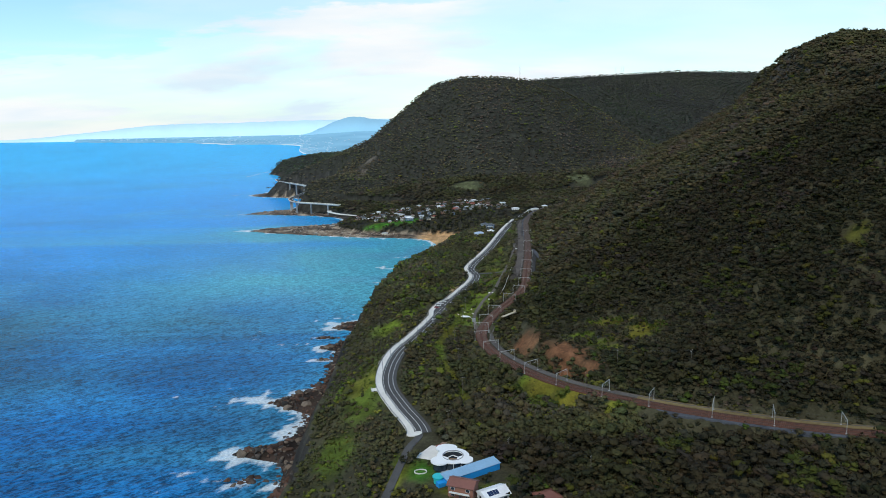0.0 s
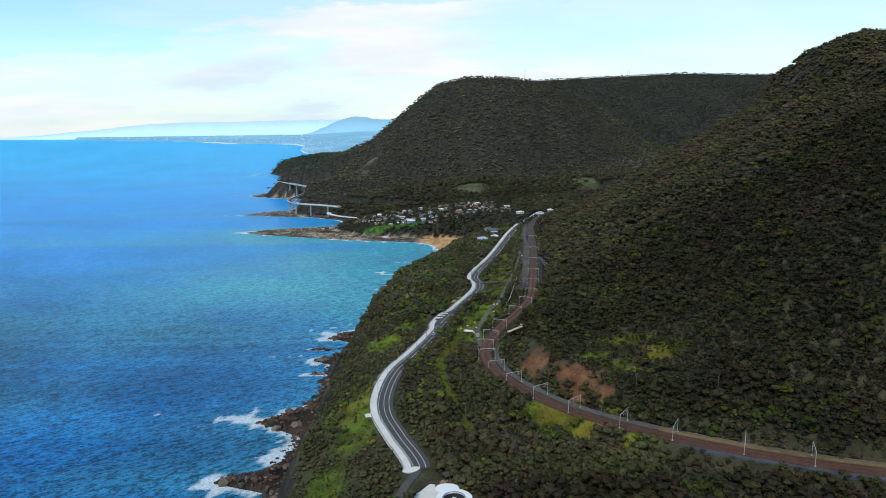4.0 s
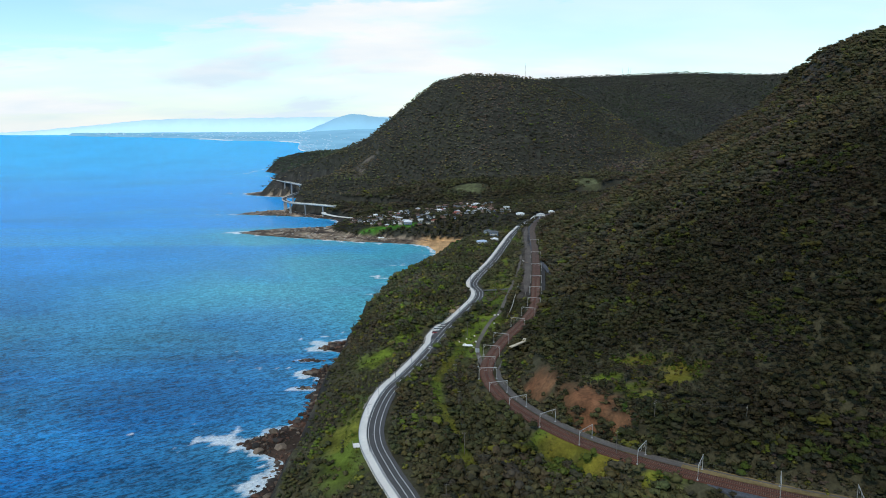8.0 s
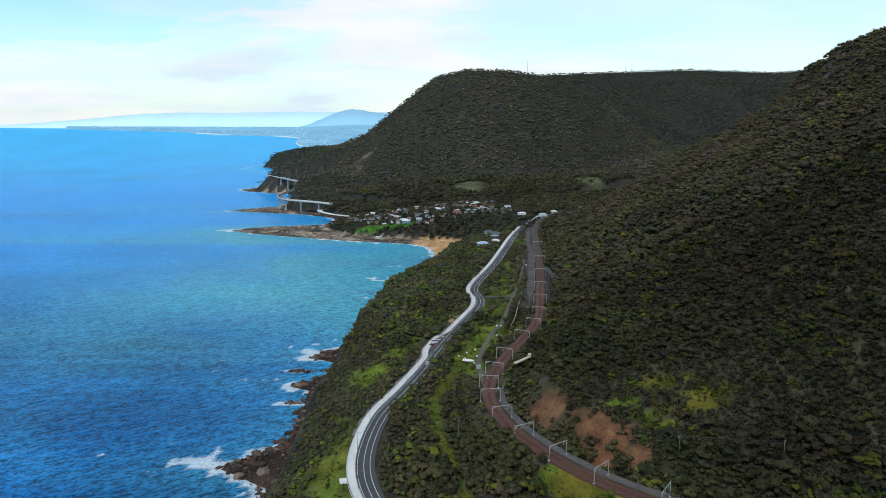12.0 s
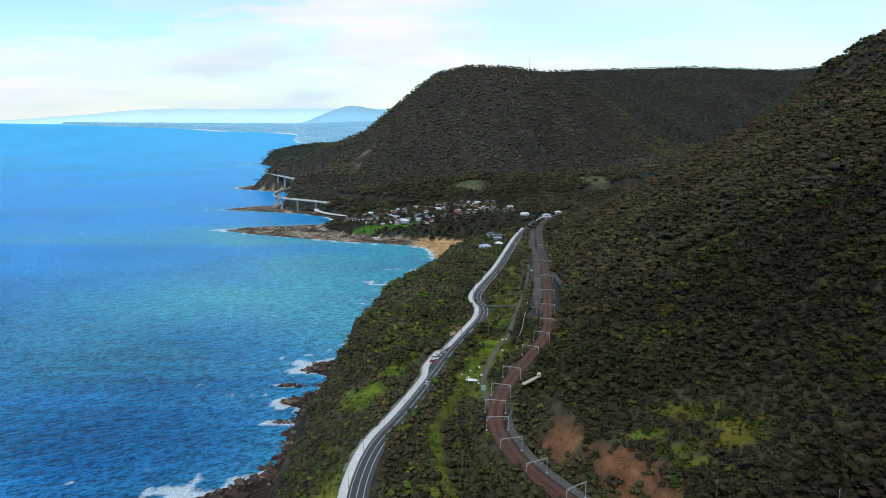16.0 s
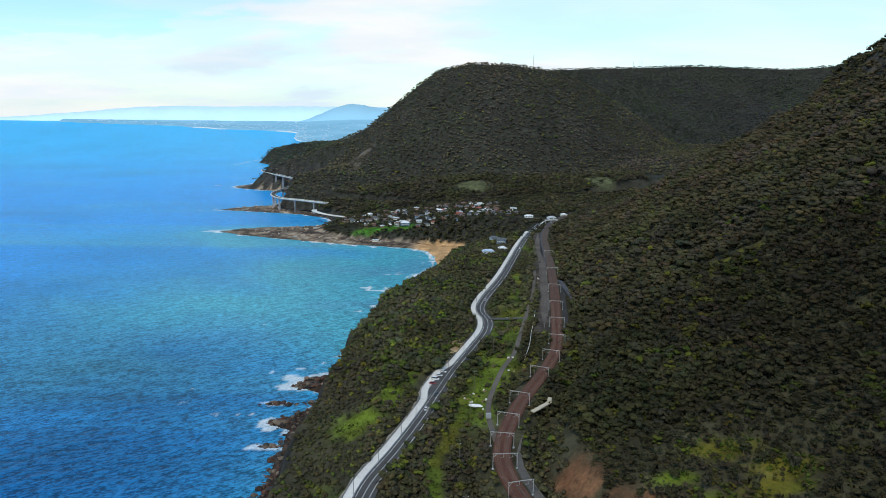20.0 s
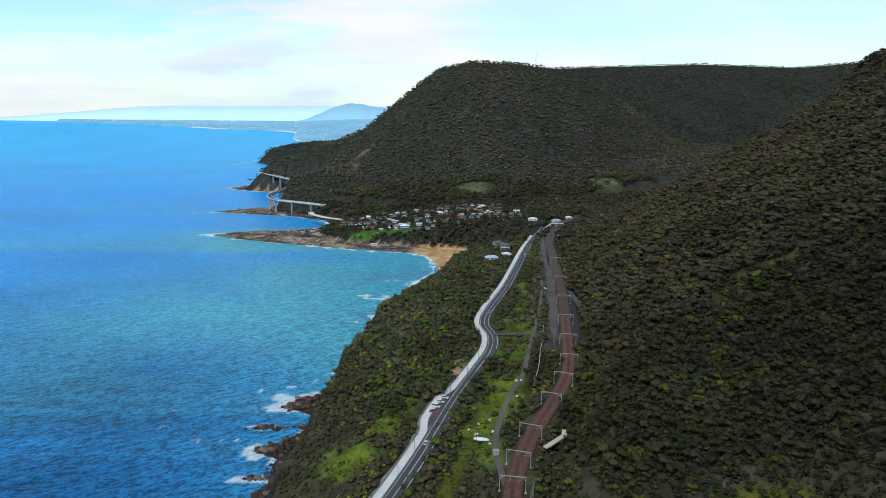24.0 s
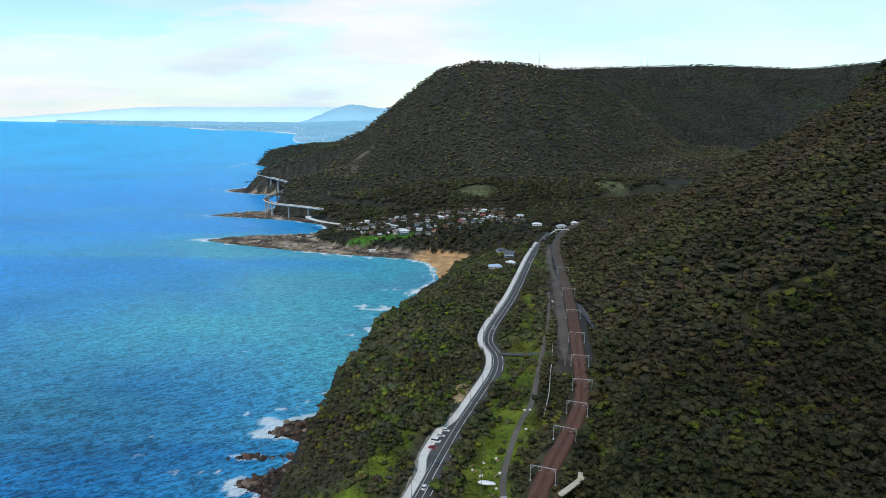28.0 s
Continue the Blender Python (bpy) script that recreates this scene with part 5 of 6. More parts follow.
def house(x, y, w, d, floors, wall, roof, rz, hip=True, z=None, chimney=False, deck=True):
    o = new("house")
    tagged(o, "%s-walled %s house with a %s roof among trees" % (wall, "two-storey" if floors > 1 else "single-storey", roof), "house", "houses of the village")
    if z is None:
        z = float(ground(np.array([x]), np.array([y]))[0])
    o.matrix_world = pose(x, y, z - 0.3, 0, 0, rz)
    h = 0.5 + 2.8 * floors
    wm, rm = paint("wall_" + wall, WALLS[wall], 0.8), paint("roof_" + roof.replace(" ", "_"), ROOFS[roof], 0.55, 0.15)
    part("wall", box(w, d, h + 0.2), wm, o)
    bm = bmesh.new()
    e, rh = 0.6, 0.24 * min(w, d)
    a, b = w / 2 + e, d / 2 + e
    r = max(a - b, 0.2) if hip else a - 0.05
    lo = [bm.verts.new(c) for c in ((-a, -b, h), (a, -b, h), (a, b, h), (-a, b, h))]
    lo2 = [bm.verts.new(c) for c in ((-a, -b, h - 0.22), (a, -b, h - 0.22), (a, b, h - 0.22), (-a, b, h - 0.22))]
    t0, t1 = bm.verts.new((-r, 0, h + rh)), bm.verts.new((r, 0, h + rh))
    for f in ((lo[0], lo[1], t1, t0), (lo[1], lo[2], t1), (lo[2], lo[3], t0, t1), (lo[3], lo[0], t0), tuple(reversed(lo2))):
        bm.faces.new(f)
    for i in range(4):
        bm.faces.new((lo2[i], lo2[(i + 1) % 4], lo[(i + 1) % 4], lo[i]))
    rf = part("roof", bm, rm, o)
    part("ridge_cap", box(2 * r + 0.2, 0.3, 0.12, (0, 0, h + rh - 0.04)), rm, rf)
    if chimney:
        part("chimney", box(0.7, 0.7, 1.8, (w * 0.2, 0.6, h + rh - 1.2)), paint("wall_brick", WALLS["brick"]), rf)
    for fl in range(floors):
        zz = 1.1 + 2.8 * fl
        for k in (-0.3, 0.3):
            window(o, k * w, -d / 2, zz, 1.9, 1.4, "y")
        window(o, -w / 2, 0.15 * d, zz, 1.7, 1.4, "x")
    part("door", box(1.0, 0.12, 2.1, (0, -d / 2 - 0.02, 0.3), bevel=0.01), paint("door_dark", (0.12, 0.10, 0.09)), o)
    if deck and floors > 1:
        dk = part("balcony", box(w * 0.8, 1.8, 0.2, (0, -d / 2 - 0.9, 3.0)), M["timber"], o)
        part("railing", box(w * 0.8, 0.06, 0.9, (0, -d / 2 - 1.75, 3.2)), paint("wall_white", WALLS["white"]), dk)
        for k in (-0.38, 0.38):
            part("post", box(0.12, 0.12, 3.0, (k * w, -d / 2 - 1.7, 0)), M["timber"], dk)
    return o


hr = random.Random(11)
SPOTS = [(-182, 1527), (-139, 1512), (-101, 1546), (-20, 1522), (-128, 1435), (-94, 1452), (-14, 1425), (15, 1490), (43, 1432), (70, 1400), (66, 1508), (100, 1420), (76, 1490)]
for k in range(2500):
    if len(SPOTS) > 118:
        break
    y = hr.uniform(1388, 1535)
    x = hr.uniform(lin(y, [1392, 1420, 1470, 1600], [-60, -120, -180, -195]), lin(y, [1355, 1600], [150, 120]))
    if all(math.hypot(x - a, y - b) > 11.0 for a, b in SPOTS) and math.hypot(x - 77, y - 1190) > 26 and abs(x - float(lin(y, ROAD[:, 1], ROAD[:, 0]))) > 17:
        SPOTS.append((x, y))
for x, y in SPOTS:
    HOUSES.append((x, y - 2, 5.0))
    house(x, y, hr.uniform(7, 11), hr.uniform(5.5, 7.5), hr.choice([1, 1, 2]), hr.choice(["white", "white", "cream", "grey", "brick", "blue", "timber"]),
          hr.choice(["white", "pale grey", "pale grey", "dark grey", "dark grey", "dark grey", "red tile", "brown", "brown"]), hr.choice([0, 90, 20, -20, 10]) + hr.uniform(-8, 8), hr.random() < 0.6, chimney=hr.random() < 0.2)
for x, y, w, d, fl, wa, ro, rz in ((77, 1190, 17, 9, 2, "white", "pale blue", 8), (64, 1024, 15, 9, 1, "white", "pale blue", 4), (-56, 1400, 15, 9, 2, "blue", "white", 12), (40, 1420, 16, 8, 1, "brick", "red tile", 6), (80, 1120, 12, 9, 1, "grey", "dark grey", 20),
                                   (86, 1085, 12, 9, 2, "blue", "dark grey", -10), (160, 1372, 15, 8, 1, "white", "white", 0), (196, 1350, 14, 8, 1, "white", "pale grey", 15), (214, 1338, 10, 7, 1, "cream", "white", 15), (84, 1048, 10, 9, 1, "white", "white", 12), (350, 1180, 20, 9, 1, "cream", "pale grey", 5)):
    HOUSES.append((x, y - 5, max(w, d) * 0.75))
    house(x, y, w, d, fl, wa, ro, rz)

# pavilion by the beach
pav = new("beach_pavilion")
tagged(pav, "small white-roofed pavilion on the grass above the beach", "pavilion")
pav.matrix_world = pose(-105, 1362, float(ground(np.array([-105.0]), np.array([1362.0]))[0]), 0, 0, 10)
part("wall", box(9, 6, 3), paint("wall_cream", WALLS["cream"]), pav)
part("roof", box(11, 8, 0.5, (0, 0, 3), bevel=0.15), paint("roof_white", ROOFS["white"]), pav)
part("terrace", box(20, 9, 1.2, (0, 0, -1.0)), M["concrete"], pav)


def disc(r, z, th, at=(0, 0), hole=0.0, seg=40, squash=1.0):
    bm = bmesh.new()
    rings = []
    for rr, zz in ((r, z), (r, z + th), (hole, z + th), (hole, z)) if hole else ((r, z), (r, z + th)):
        rings.append([bm.verts.new((at[0] + rr * math.cos(2 * math.pi * k / seg), at[1] + rr * squash * math.sin(2 * math.pi * k / seg), zz)) for k in range(seg)])
    n = len(rings)
    for q in range(n if hole else n - 1):
        A, B = rings[q], rings[(q + 1) % n]
        for k in range(seg):
            bm.faces.new((A[k], A[(k + 1) % seg], B[(k + 1) % seg], B[k]))
    if not hole:
        bm.faces.new(rings[1]); bm.faces.new(list(reversed(rings[0])))
    return bm


def round_house():
    o = new("round_house")
    tagged(o, "modern white house with a ring-shaped roof round an oval court", "house")
    o.matrix_world = pose(5.6, 316, 51.8, 0, 0, 0) @ Matrix.Diagonal((0.88, 0.88, 0.9, 1))
    rm = paint("white_membrane", (0.82, 0.82, 0.81), 0.5, 0.05)
    rf = part("roof", disc(9.2, 4.2, 0.55, hole=5.7), rm, o)
    part("roof_lobe", disc(5.2, 4.16, 0.52, (-7.4, -5.2)), rm, rf)
    part("roof_lobe", disc(4.6, 4.24, 0.50, (6.6, -4.6)), rm, rf)
    part("roof_lobe", disc(6.2, 4.3, 0.52, (-3.4, 9.6), squash=0.75), rm, rf)
    part("court_rim", disc(6.0, 4.7, 0.35, hole=5.65), M["concrete_dark"], rf)
    part("court_floor", disc(5.5, 0.25, 0.1), M["timber"], o)
    for sx in (-1, 1):
        part("court_beam", box(5.2, 0.5, 0.3, (sx * 2.2, 1.0, 3.3), -sx * 0.55, tilt=Matrix.Rotation(sx * 0.12, 4, "Y")), rm, o, "white sloping beam over the court")
    part("wall", disc(8.0, 0, 4.2, hole=5.9), M["glass"], o, "dark curved glass walls")
    part("wing", disc(4.2, 0, 4.15, (-7.2, -5.0)), M["glass"], o)
    part("wing", disc(4.9, 0, 4.2, (-3.4, 9.4), squash=0.75), paint("wall_white", WALLS["white"]), o)
    for k in range(12):
        a = k * math.pi / 6
        part("column", rod((8.6 * math.cos(a), 8.6 * math.sin(a), 0), (8.6 * math.cos(a), 8.6 * math.sin(a), 4.2), 0.14, None, 8), paint("wall_white", WALLS["white"]), o)
    part("terrace", disc(11.5, -1.2, 1.3), M["concrete_dark"], o)
    part("parapet", box(4.5, 1.2, 1.4, (-7.5, 14.5, 2.8), 0.5), paint("terracotta", (0.30, 0.09, 0.06)), o)


round_house()
pe = new("path_apron")
tagged(pe, "pale concrete apron where path, road and driveway meet", "apron", kind="structure")
pe.matrix_world = pose(-14.2, 347.6, 53.02, 0, 0, 30)
bm = bmesh.new()
ring = [bm.verts.new((4.2 * math.cos(a * 0.393), 2.3 * math.sin(a * 0.393), 0.12)) for a in range(16)]
top = bm.faces.new(ring)
low = bmesh.ops.extrude_face_region(bm, geom=[top])
bmesh.ops.translate(bm, verts=[v for v in low["geom"] if isinstance(v, bmesh.types.BMVert)], vec=(0, 0, -0.6))
bmesh.ops.recalc_face_normals(bm, faces=bm.faces[:])
part("slab", bm, M["concrete"], pe)
fc = new("forecourt")
tagged(fc, "pale paved forecourt between house and driveway", "forecourt", kind="structure")
fc.matrix_world = pose(-6, 329, 51.3, 0, 0, -20)
part("slab", box(10, 15, 0.6, (0, 0, -0.4), bevel=0.05), M["concrete"], fc)
part("brick_strip", box(5, 9, 0.5, (4.5, 9, -0.3), bevel=0.05), paint("terracotta_paving", (0.30, 0.20, 0.15), 0.8), fc)

pool = new("long_building")
tagged(pool, "long narrow building with pale blue metal roof and bright blue wall", "building")
pool.matrix_world = pose(14.2, 304.4, 51.3, 0, 0, 31)
part("wall", box(30, 5.0, 3.4), paint("bright_blue", (0.02, 0.30, 0.72), 0.5), pool, "bright blue painted wall")
bm = bmesh.new()
vs = [bm.verts.new(c) for c in ((-15.6, -2.7, 3.4), (15.6, -2.7, 3.4), (15.6, 3.6, 4.3), (-15.6, 3.6, 4.3), (-15.6, -2.7, 3.2), (15.6, -2.7, 3.2), (15.6, 3.6, 4.1), (-15.6, 3.6, 4.1))]
for f in ((0, 1, 2, 3), (7, 6, 5, 4), (0, 4, 5, 1), (1, 5, 6, 2), (2, 6, 7, 3), (3, 7, 4, 0)):
    bm.faces.new([vs[i] for i in f])
pr = part("roof", bm, paint("blue_metal", (0.25, 0.42, 0.58), 0.45, 0.12), pool)
for k in range(13):
    part("seam", box(0.07, 6.1, 0.06, (-14.4 + k * 2.4, 0.45, 3.86), tilt=Matrix.Rotation(0.142, 4, "X")), paint("blue_metal", (0.25, 0.42, 0.58)), pr)
cn = new("round_canopy")
tagged(cn, "small round turquoise canopy over a slide beside the building", "canopy")
cn.matrix_world = pose(-1.8, 299.0, 51.2, 0, 0, 0)
part("roof", disc(2.8, 3.0, 0.4), paint("turquoise", (0.03, 0.50, 0.52), 0.4), cn)
part("drum", disc(2.3, 0, 3.0), paint("turquoise", (0.03, 0.50, 0.52), 0.4), cn)
part("skirt", box(4.5, 3.0, 2.2, (1.4, -3.2, 0), 0.5, bevel=0.1), paint("bright_blue", (0.02, 0.30, 0.72), 0.5), cn)
house(47, 281, 11, 8, 1, "brick", "brown tile", 18, True, 51.0)
house(9.5, 288, 12, 8, 2, "brick", "brown tile", -22, False, 51.2)
sol = house(23, 284, 12, 9, 1, "white", "white", 28, False, 51.2)
sp = part("solar_array", box(5.5, 2.6, 0.1, (-1.5, -2.2, 4.45), tilt=Matrix.Rotation(0.40, 4, "X")), paint("solar_blue", (0.02, 0.035, 0.09), 0.2), sol)
for k in range(5):
    part("panel_frame", box(0.06, 2.6, 0.05, (-4.2 + k * 1.35, -2.2, 4.56), tilt=Matrix.Rotation(0.40, 4, "X")), M["galv"], sp)
lw = new("garden_wall")
tagged(lw, "low curved white wall round a seat on the lawn", "garden wall")
lw.matrix_world = pose(-10.5, 309, 51.25, 0, 0, 0)
part("ring", disc(3.2, 0, 0.6, hole=2.9, squash=0.7), M["concrete"], lw)

# ---- beside the tracks ----
slab = new("concrete_flume")
tagged(slab, "pale concrete drainage flume beside the railway", "drain")
slab.matrix_world = pose(59.5, 553.5, 60.6, 0, 0, 48)
M["sandy_concrete"] = mat("sandy_concrete", (0.50, 0.44, 0.33), 0.9, 0.25, 0.6)
part("apron", box(20, 2.6, 0.6, (0, 0, -0.45), bevel=0.06), M["sandy_concrete"], slab)
part("wall", box(18, 0.35, 0.6, (0, -1.45, -0.2), 0.01), M["sandy_concrete"], slab)
part("headwall", box(5, 2.2, 1.3, (9, 1.2, -0.4), 0.5, bevel=0.1), M["sandy_concrete"], slab)
tank = new("white_boat")
tagged(tank, "white upturned boat hull lying on the grass", "boat")
tank.matrix_world = pose(23, 562, 56.6, 0, 0, -12)
bm = bmesh.new()
bmesh.ops.create_uvsphere(bm, u_segments=20, v_segments=10, radius=1.0)
bmesh.ops.transform(bm, matrix=Matrix.Diagonal((4.2, 1.5, 0.9, 1)), verts=bm.verts)
for v in bm.verts:
    v.co.y *= 1 - 0.35 * max(0, v.co.x / 4.2)
    v.co.z = max(v.co.z, -0.3)
part("hull", bm, paint("gloss_white", (0.8, 0.8, 0.8), 0.3), tank)
part("keel", box(6.0, 0.12, 0.16, (0, 0, 0.84)), paint("gloss_white", (0.8, 0.8, 0.8), 0.3), tank)
jr = random.Random(5)
for k in range(26):
    x, y = (jr.uniform(17, 30), jr.uniform(552, 586)) if k < 14 else (jr.uniform(46, 52), jr.uniform(612, 640)) if k < 20 else (jr.uniform(92, 106), jr.uniform(820, 900))
    if math.hypot(x - 23, y - 562) < 6:
        continue
    z = float(ground(np.array([x]), np.array([y]))[0])
    o = new("concrete_block" if k % 2 else "timber_stack")
    tagged(o, "pale concrete block lying on the grass" if k % 2 else "small stack of weathered timber on the ground", "block" if k % 2 else "timber stack")
    o.matrix_world = pose(x, y, z, 0, 0, jr.uniform(0, 180))
    if k % 2:
        part("block", box(jr.uniform(0.9, 2.0), jr.uniform(0.7, 1.1), jr.uniform(0.6, 1.0), bevel=0.06), M["concrete"], o)
    else:
        for q in range(4):
            part("plank", box(3.0, 0.28, 0.16, (0, (q % 2) * 0.34 - 0.17, (q // 2) * 0.17), jr.uniform(-0.05, 0.05)), M["timber"], o)
cab_ = new("relay_hut")
tagged(cab_, "small grey railway equipment hut beside the tracks", "hut")
cab_.matrix_world = pose(29, 545, 57.2, 0, 0, 10)
part("wall", box(2.6, 2.0, 2.3), M["galv"], cab_)
part("roof", box(2.9, 2.3, 0.15, (0, 0, 2.3), bevel=0.03), M["concrete_dark"], cab_)
part("door", box(0.9, 0.06, 1.9, (0, -1.02, 0.1)), M["concrete_dark"], cab_)

# ---- station at the end of the line ----
fb = new("footbridge")
tagged(fb, "white steel footbridge over the railway at the station", "footbridge")
fb.matrix_world = pose(176, 1235, 57, 0, 0, 14) @ Matrix.Diagonal((0.6, 0.9, 0.7, 1))
part("deck", box(34, 2.4, 0.4, (0, 0, 6.4)), M["galv"], fb)
for sy in (-1.2, 1.2):
    part("parapet", box(34, 0.1, 1.3, (0, sy, 6.8)), paint("wall_white", WALLS["white"]), fb)
for sx in (-15, 0, 15):
    part("pier", box(0.6, 1.6, 6.6, (sx, 0, -0.2)), M["galv"], fb)
for sx in (-1, 1):
    part("stairs", box(14, 2.2, 0.4, (sx * 22, 0, 3.0), tilt=Matrix.Rotation(sx * 0.48, 4, "Y")), paint("wall_white", WALLS["white"]), fb)

PLATFORM = smooth_line([(164, 1152, 57.9), (176, 1190, 57.2), (194, 1232, 56.4), (214, 1272, 55.8)], 4.0)
pf = tagged(strip("station_platform", PLATFORM, 1.6, -1.6, M["concrete"], 1.4, 0.0), "pale concrete station platform beside the tracks", "platform", kind="structure")
strip("edge_line", PLATFORM, 1.5, 1.2, M["paint_white"], 0.01, 0.006, pf)

# ---- sea cliff bridge ----
BR = smooth_line([(-236, 1656, 30), (-262, 1677, 30), (-302, 1701, 30.5), (-343, 1726, 30.5), (-366, 1755, 30.5), (-384, 1796, 30.5), (-389, 1836, 31), (-385, 1880, 32), (-371, 1945, 35), (-354, 1990, 38), (-356, 2032, 41), (-391, 2076, 43), (-430, 2125, 44.5), (-470, 2185, 45), (-515, 2245, 47), (-530, 2290, 49)], 4.0)
bridge = tagged(strip("sea_bridge", BR, 5.4, -5.4, M["concrete"], 0.5, 0.0), "long curved concrete road bridge standing off the sea cliff", "bridge")
girder_m = mat("bridge_girder", (0.36, 0.37, 0.38), 0.8, 0.15, 0.2)
strip("girder", BR, 2.7, -2.7, girder_m, 2.2, -0.45, bridge)
strip("carriageway", BR, 3.6, -4.8, M["old_asphalt"], 0.05, 0.06, bridge)
for off in (5.35, 3.9, -5.05):
    strip("parapet", BR, off, off - 0.3, M["concrete"], 1.0, 1.05, bridge)
ba = arcs(BR)
for s in np.arange(40, ba[-1] - 60, 54.0):
    p, h = at_arc(BR, s)
    zb = min(float(ground(np.array([p[0]]), np.array([p[1]]))[0]), p[2] - 4)
    hgt = p[2] - 3 - zb + 3
    pier = part("pier", box(1.6, 4.2, hgt, (p[0], p[1], zb - 3), h, bevel=0.25), girder_m, bridge)
    part("pier_head", box(3.0, 6.4, 1.4, (p[0], p[1], p[2] - 4.2), h, bevel=0.2), girder_m, pier)
coast_road = smooth_line([(-181, 1519, 21), (-217, 1546, 21), (-247, 1580, 22), (-252, 1600, 23)], 4.0)
cr = tagged(strip("coast_road", coast_road, 5, -5, M["concrete"], 0.8, 0.6), "pale coastal road climbing to the bridge", "road", kind="structure")
strip("parapet", coast_road, 5.3, 5.0, M["concrete"], 1.5, 1.6, cr)

# ---- masts on the plateau ----


def mast(x, y, h, wide=1.2):
    o = new("radio_mast")
    tagged(o, "tall slim lattice radio mast on the wooded skyline", "radio mast", "masts on the plateau")
    z = float(ground(np.array([x]), np.array([y]))[0])
    o.matrix_world = pose(x, y, z, 0, 0, 20)
    for k in range(3):
        a = k * 2.094
        part("leg", rod((wide * math.cos(a), wide * math.sin(a), 0), (0.35 * math.cos(a), 0.35 * math.sin(a), h), 0.22, 0.14), M["galv"], o)
    for q in range(1, 8):
        part("ring", disc(wide - (wide - 0.4) * q / 8 + 0.12, h * q / 8, 0.3, seg=3), M["galv"], o)
    part("antenna", rod((0, 0, h), (0, 0, h + h * 0.12), 0.12), M["galv"], o)


mast(268, 2180, 42)
mast(775, 2990, 34, 1.0)
mast(800, 2990, 38, 1.0)
mast(812, 3000, 30, 1.0)

# ---- rocks along the shore ----


def boulders(name, pts, cols, seed, label):
    rng = np.random.default_rng(seed)
    Vs, Fs, Cs, n = [], [], [], 0
    for x, y, r in pts:
        v = ICO_V * (1 + rng.uniform(-0.35, 0.3, (len(ICO_V), 1))) * r * rng.uniform(0.6, 1.3, 3) * [1, 1, 0.62 if y < 1180 else 0.3]
        a = rng.uniform(0, 6.28)
        v = np.stack([v[:, 0] * math.cos(a) - v[:, 1] * math.sin(a), v[:, 0] * math.sin(a) + v[:, 1] * math.cos(a), v[:, 2]], 1)
        z = max(float(ground(np.array([x]), np.array([y]), False)[0]), -0.6)
        Vs.append(v + [x, y, z + 0.12 * r]); Fs.append(ICO_F + n); n += len(v)
        Cs.append(np.tile(np.array(cols[rng.integers(len(cols))]) * rng.uniform(0.7, 1.3), (len(v), 1)))
    ob = mesh_np(name, np.vstack(Vs), np.vstack(Fs), M["rock"], False, {"tint": np.vstack(Cs)})
    return tagged(ob, label, "rocks", kind="stuff")


def shore_rocks():
    rng = np.random.default_rng(3)
    pts = []
    for y in np.arange(300, 790, 0.8):
        xc, xb = float(lin(y, COAST_Y, COAST_X)), float(lin(y, BASE_Y, BASE_X))
        for q in range(2):
            t = rng.beta(1.2, 1.5)
            x = xc - 5 + (xb - xc + 8) * t
            pts.append((x, y + rng.uniform(-1, 1), rng.choice([0.7, 1.1, 1.6, 2.4, 3.6], p=[0.35, 0.3, 0.2, 0.11, 0.04])))
    # reefs that reach out from the points
    for cx, cy, n, sx, sy in [(a, b, 90, c, e) for a, b, c, e in REEFS[:10]]:
        for k in range(n):
            pts.append((cx + 5 + rng.normal(0, sx * 0.62), cy + rng.normal(0, sy * 0.5), rng.choice([0.6, 1.1, 1.9, 3.0], p=[0.45, 0.3, 0.18, 0.07])))
    for y in np.arange(790, 1170, 3.0):
        pts.append((float(lin(y, COAST_Y, COAST_X)) + rng.uniform(-3, 6), y, rng.uniform(0.8, 2.0)))
    boulders("shore_rocks", pts, ((0.040, 0.035, 0.031), (0.080, 0.046, 0.032), (0.095, 0.052, 0.036), (0.060, 0.048, 0.040), (0.15, 0.115, 0.085)), 4, "dark brown broken sandstone boulders along the waterline")


shore_rocks()


def platform_rocks():
    rng = np.random.default_rng(8)
    pts = []
    while len(pts) < 900:
        y = rng.uniform(1335, 1560) if rng.random() < 0.7 else rng.uniform(1690, 1800)
        xc, xb = float(lin(y, COAST_Y, COAST_X)), float(lin(y, BASE_Y, BASE_X))
        if xb - xc > 14:
            pts.append((xc + (xb - xc) * rng.uniform(0.0, 0.95), y, rng.choice([1.0, 1.6, 2.6, 4.5], p=[0.4, 0.3, 0.2, 0.1])))
    boulders("platform_rocks", pts, ((0.10, 0.075, 0.058), (0.22, 0.16, 0.11), (0.36, 0.28, 0.20), (0.44, 0.40, 0.35), (0.16, 0.11, 0.08)), 9, "pale orange-brown sandstone ledges and boulders on the rock platform")


platform_rocks()

# ---- woods ----
NEARMIX = [28, 26, 18, 14, 5, 12, 5]
LEAFY = [30, 27, 20, 14, 1.2, 18, 1]
GREEN = [26, 26, 14, 10, 6, 16, 7]
DRAB = [24, 28, 18, 16, 1, 20, 1]
rw = np.random.default_rng(21)


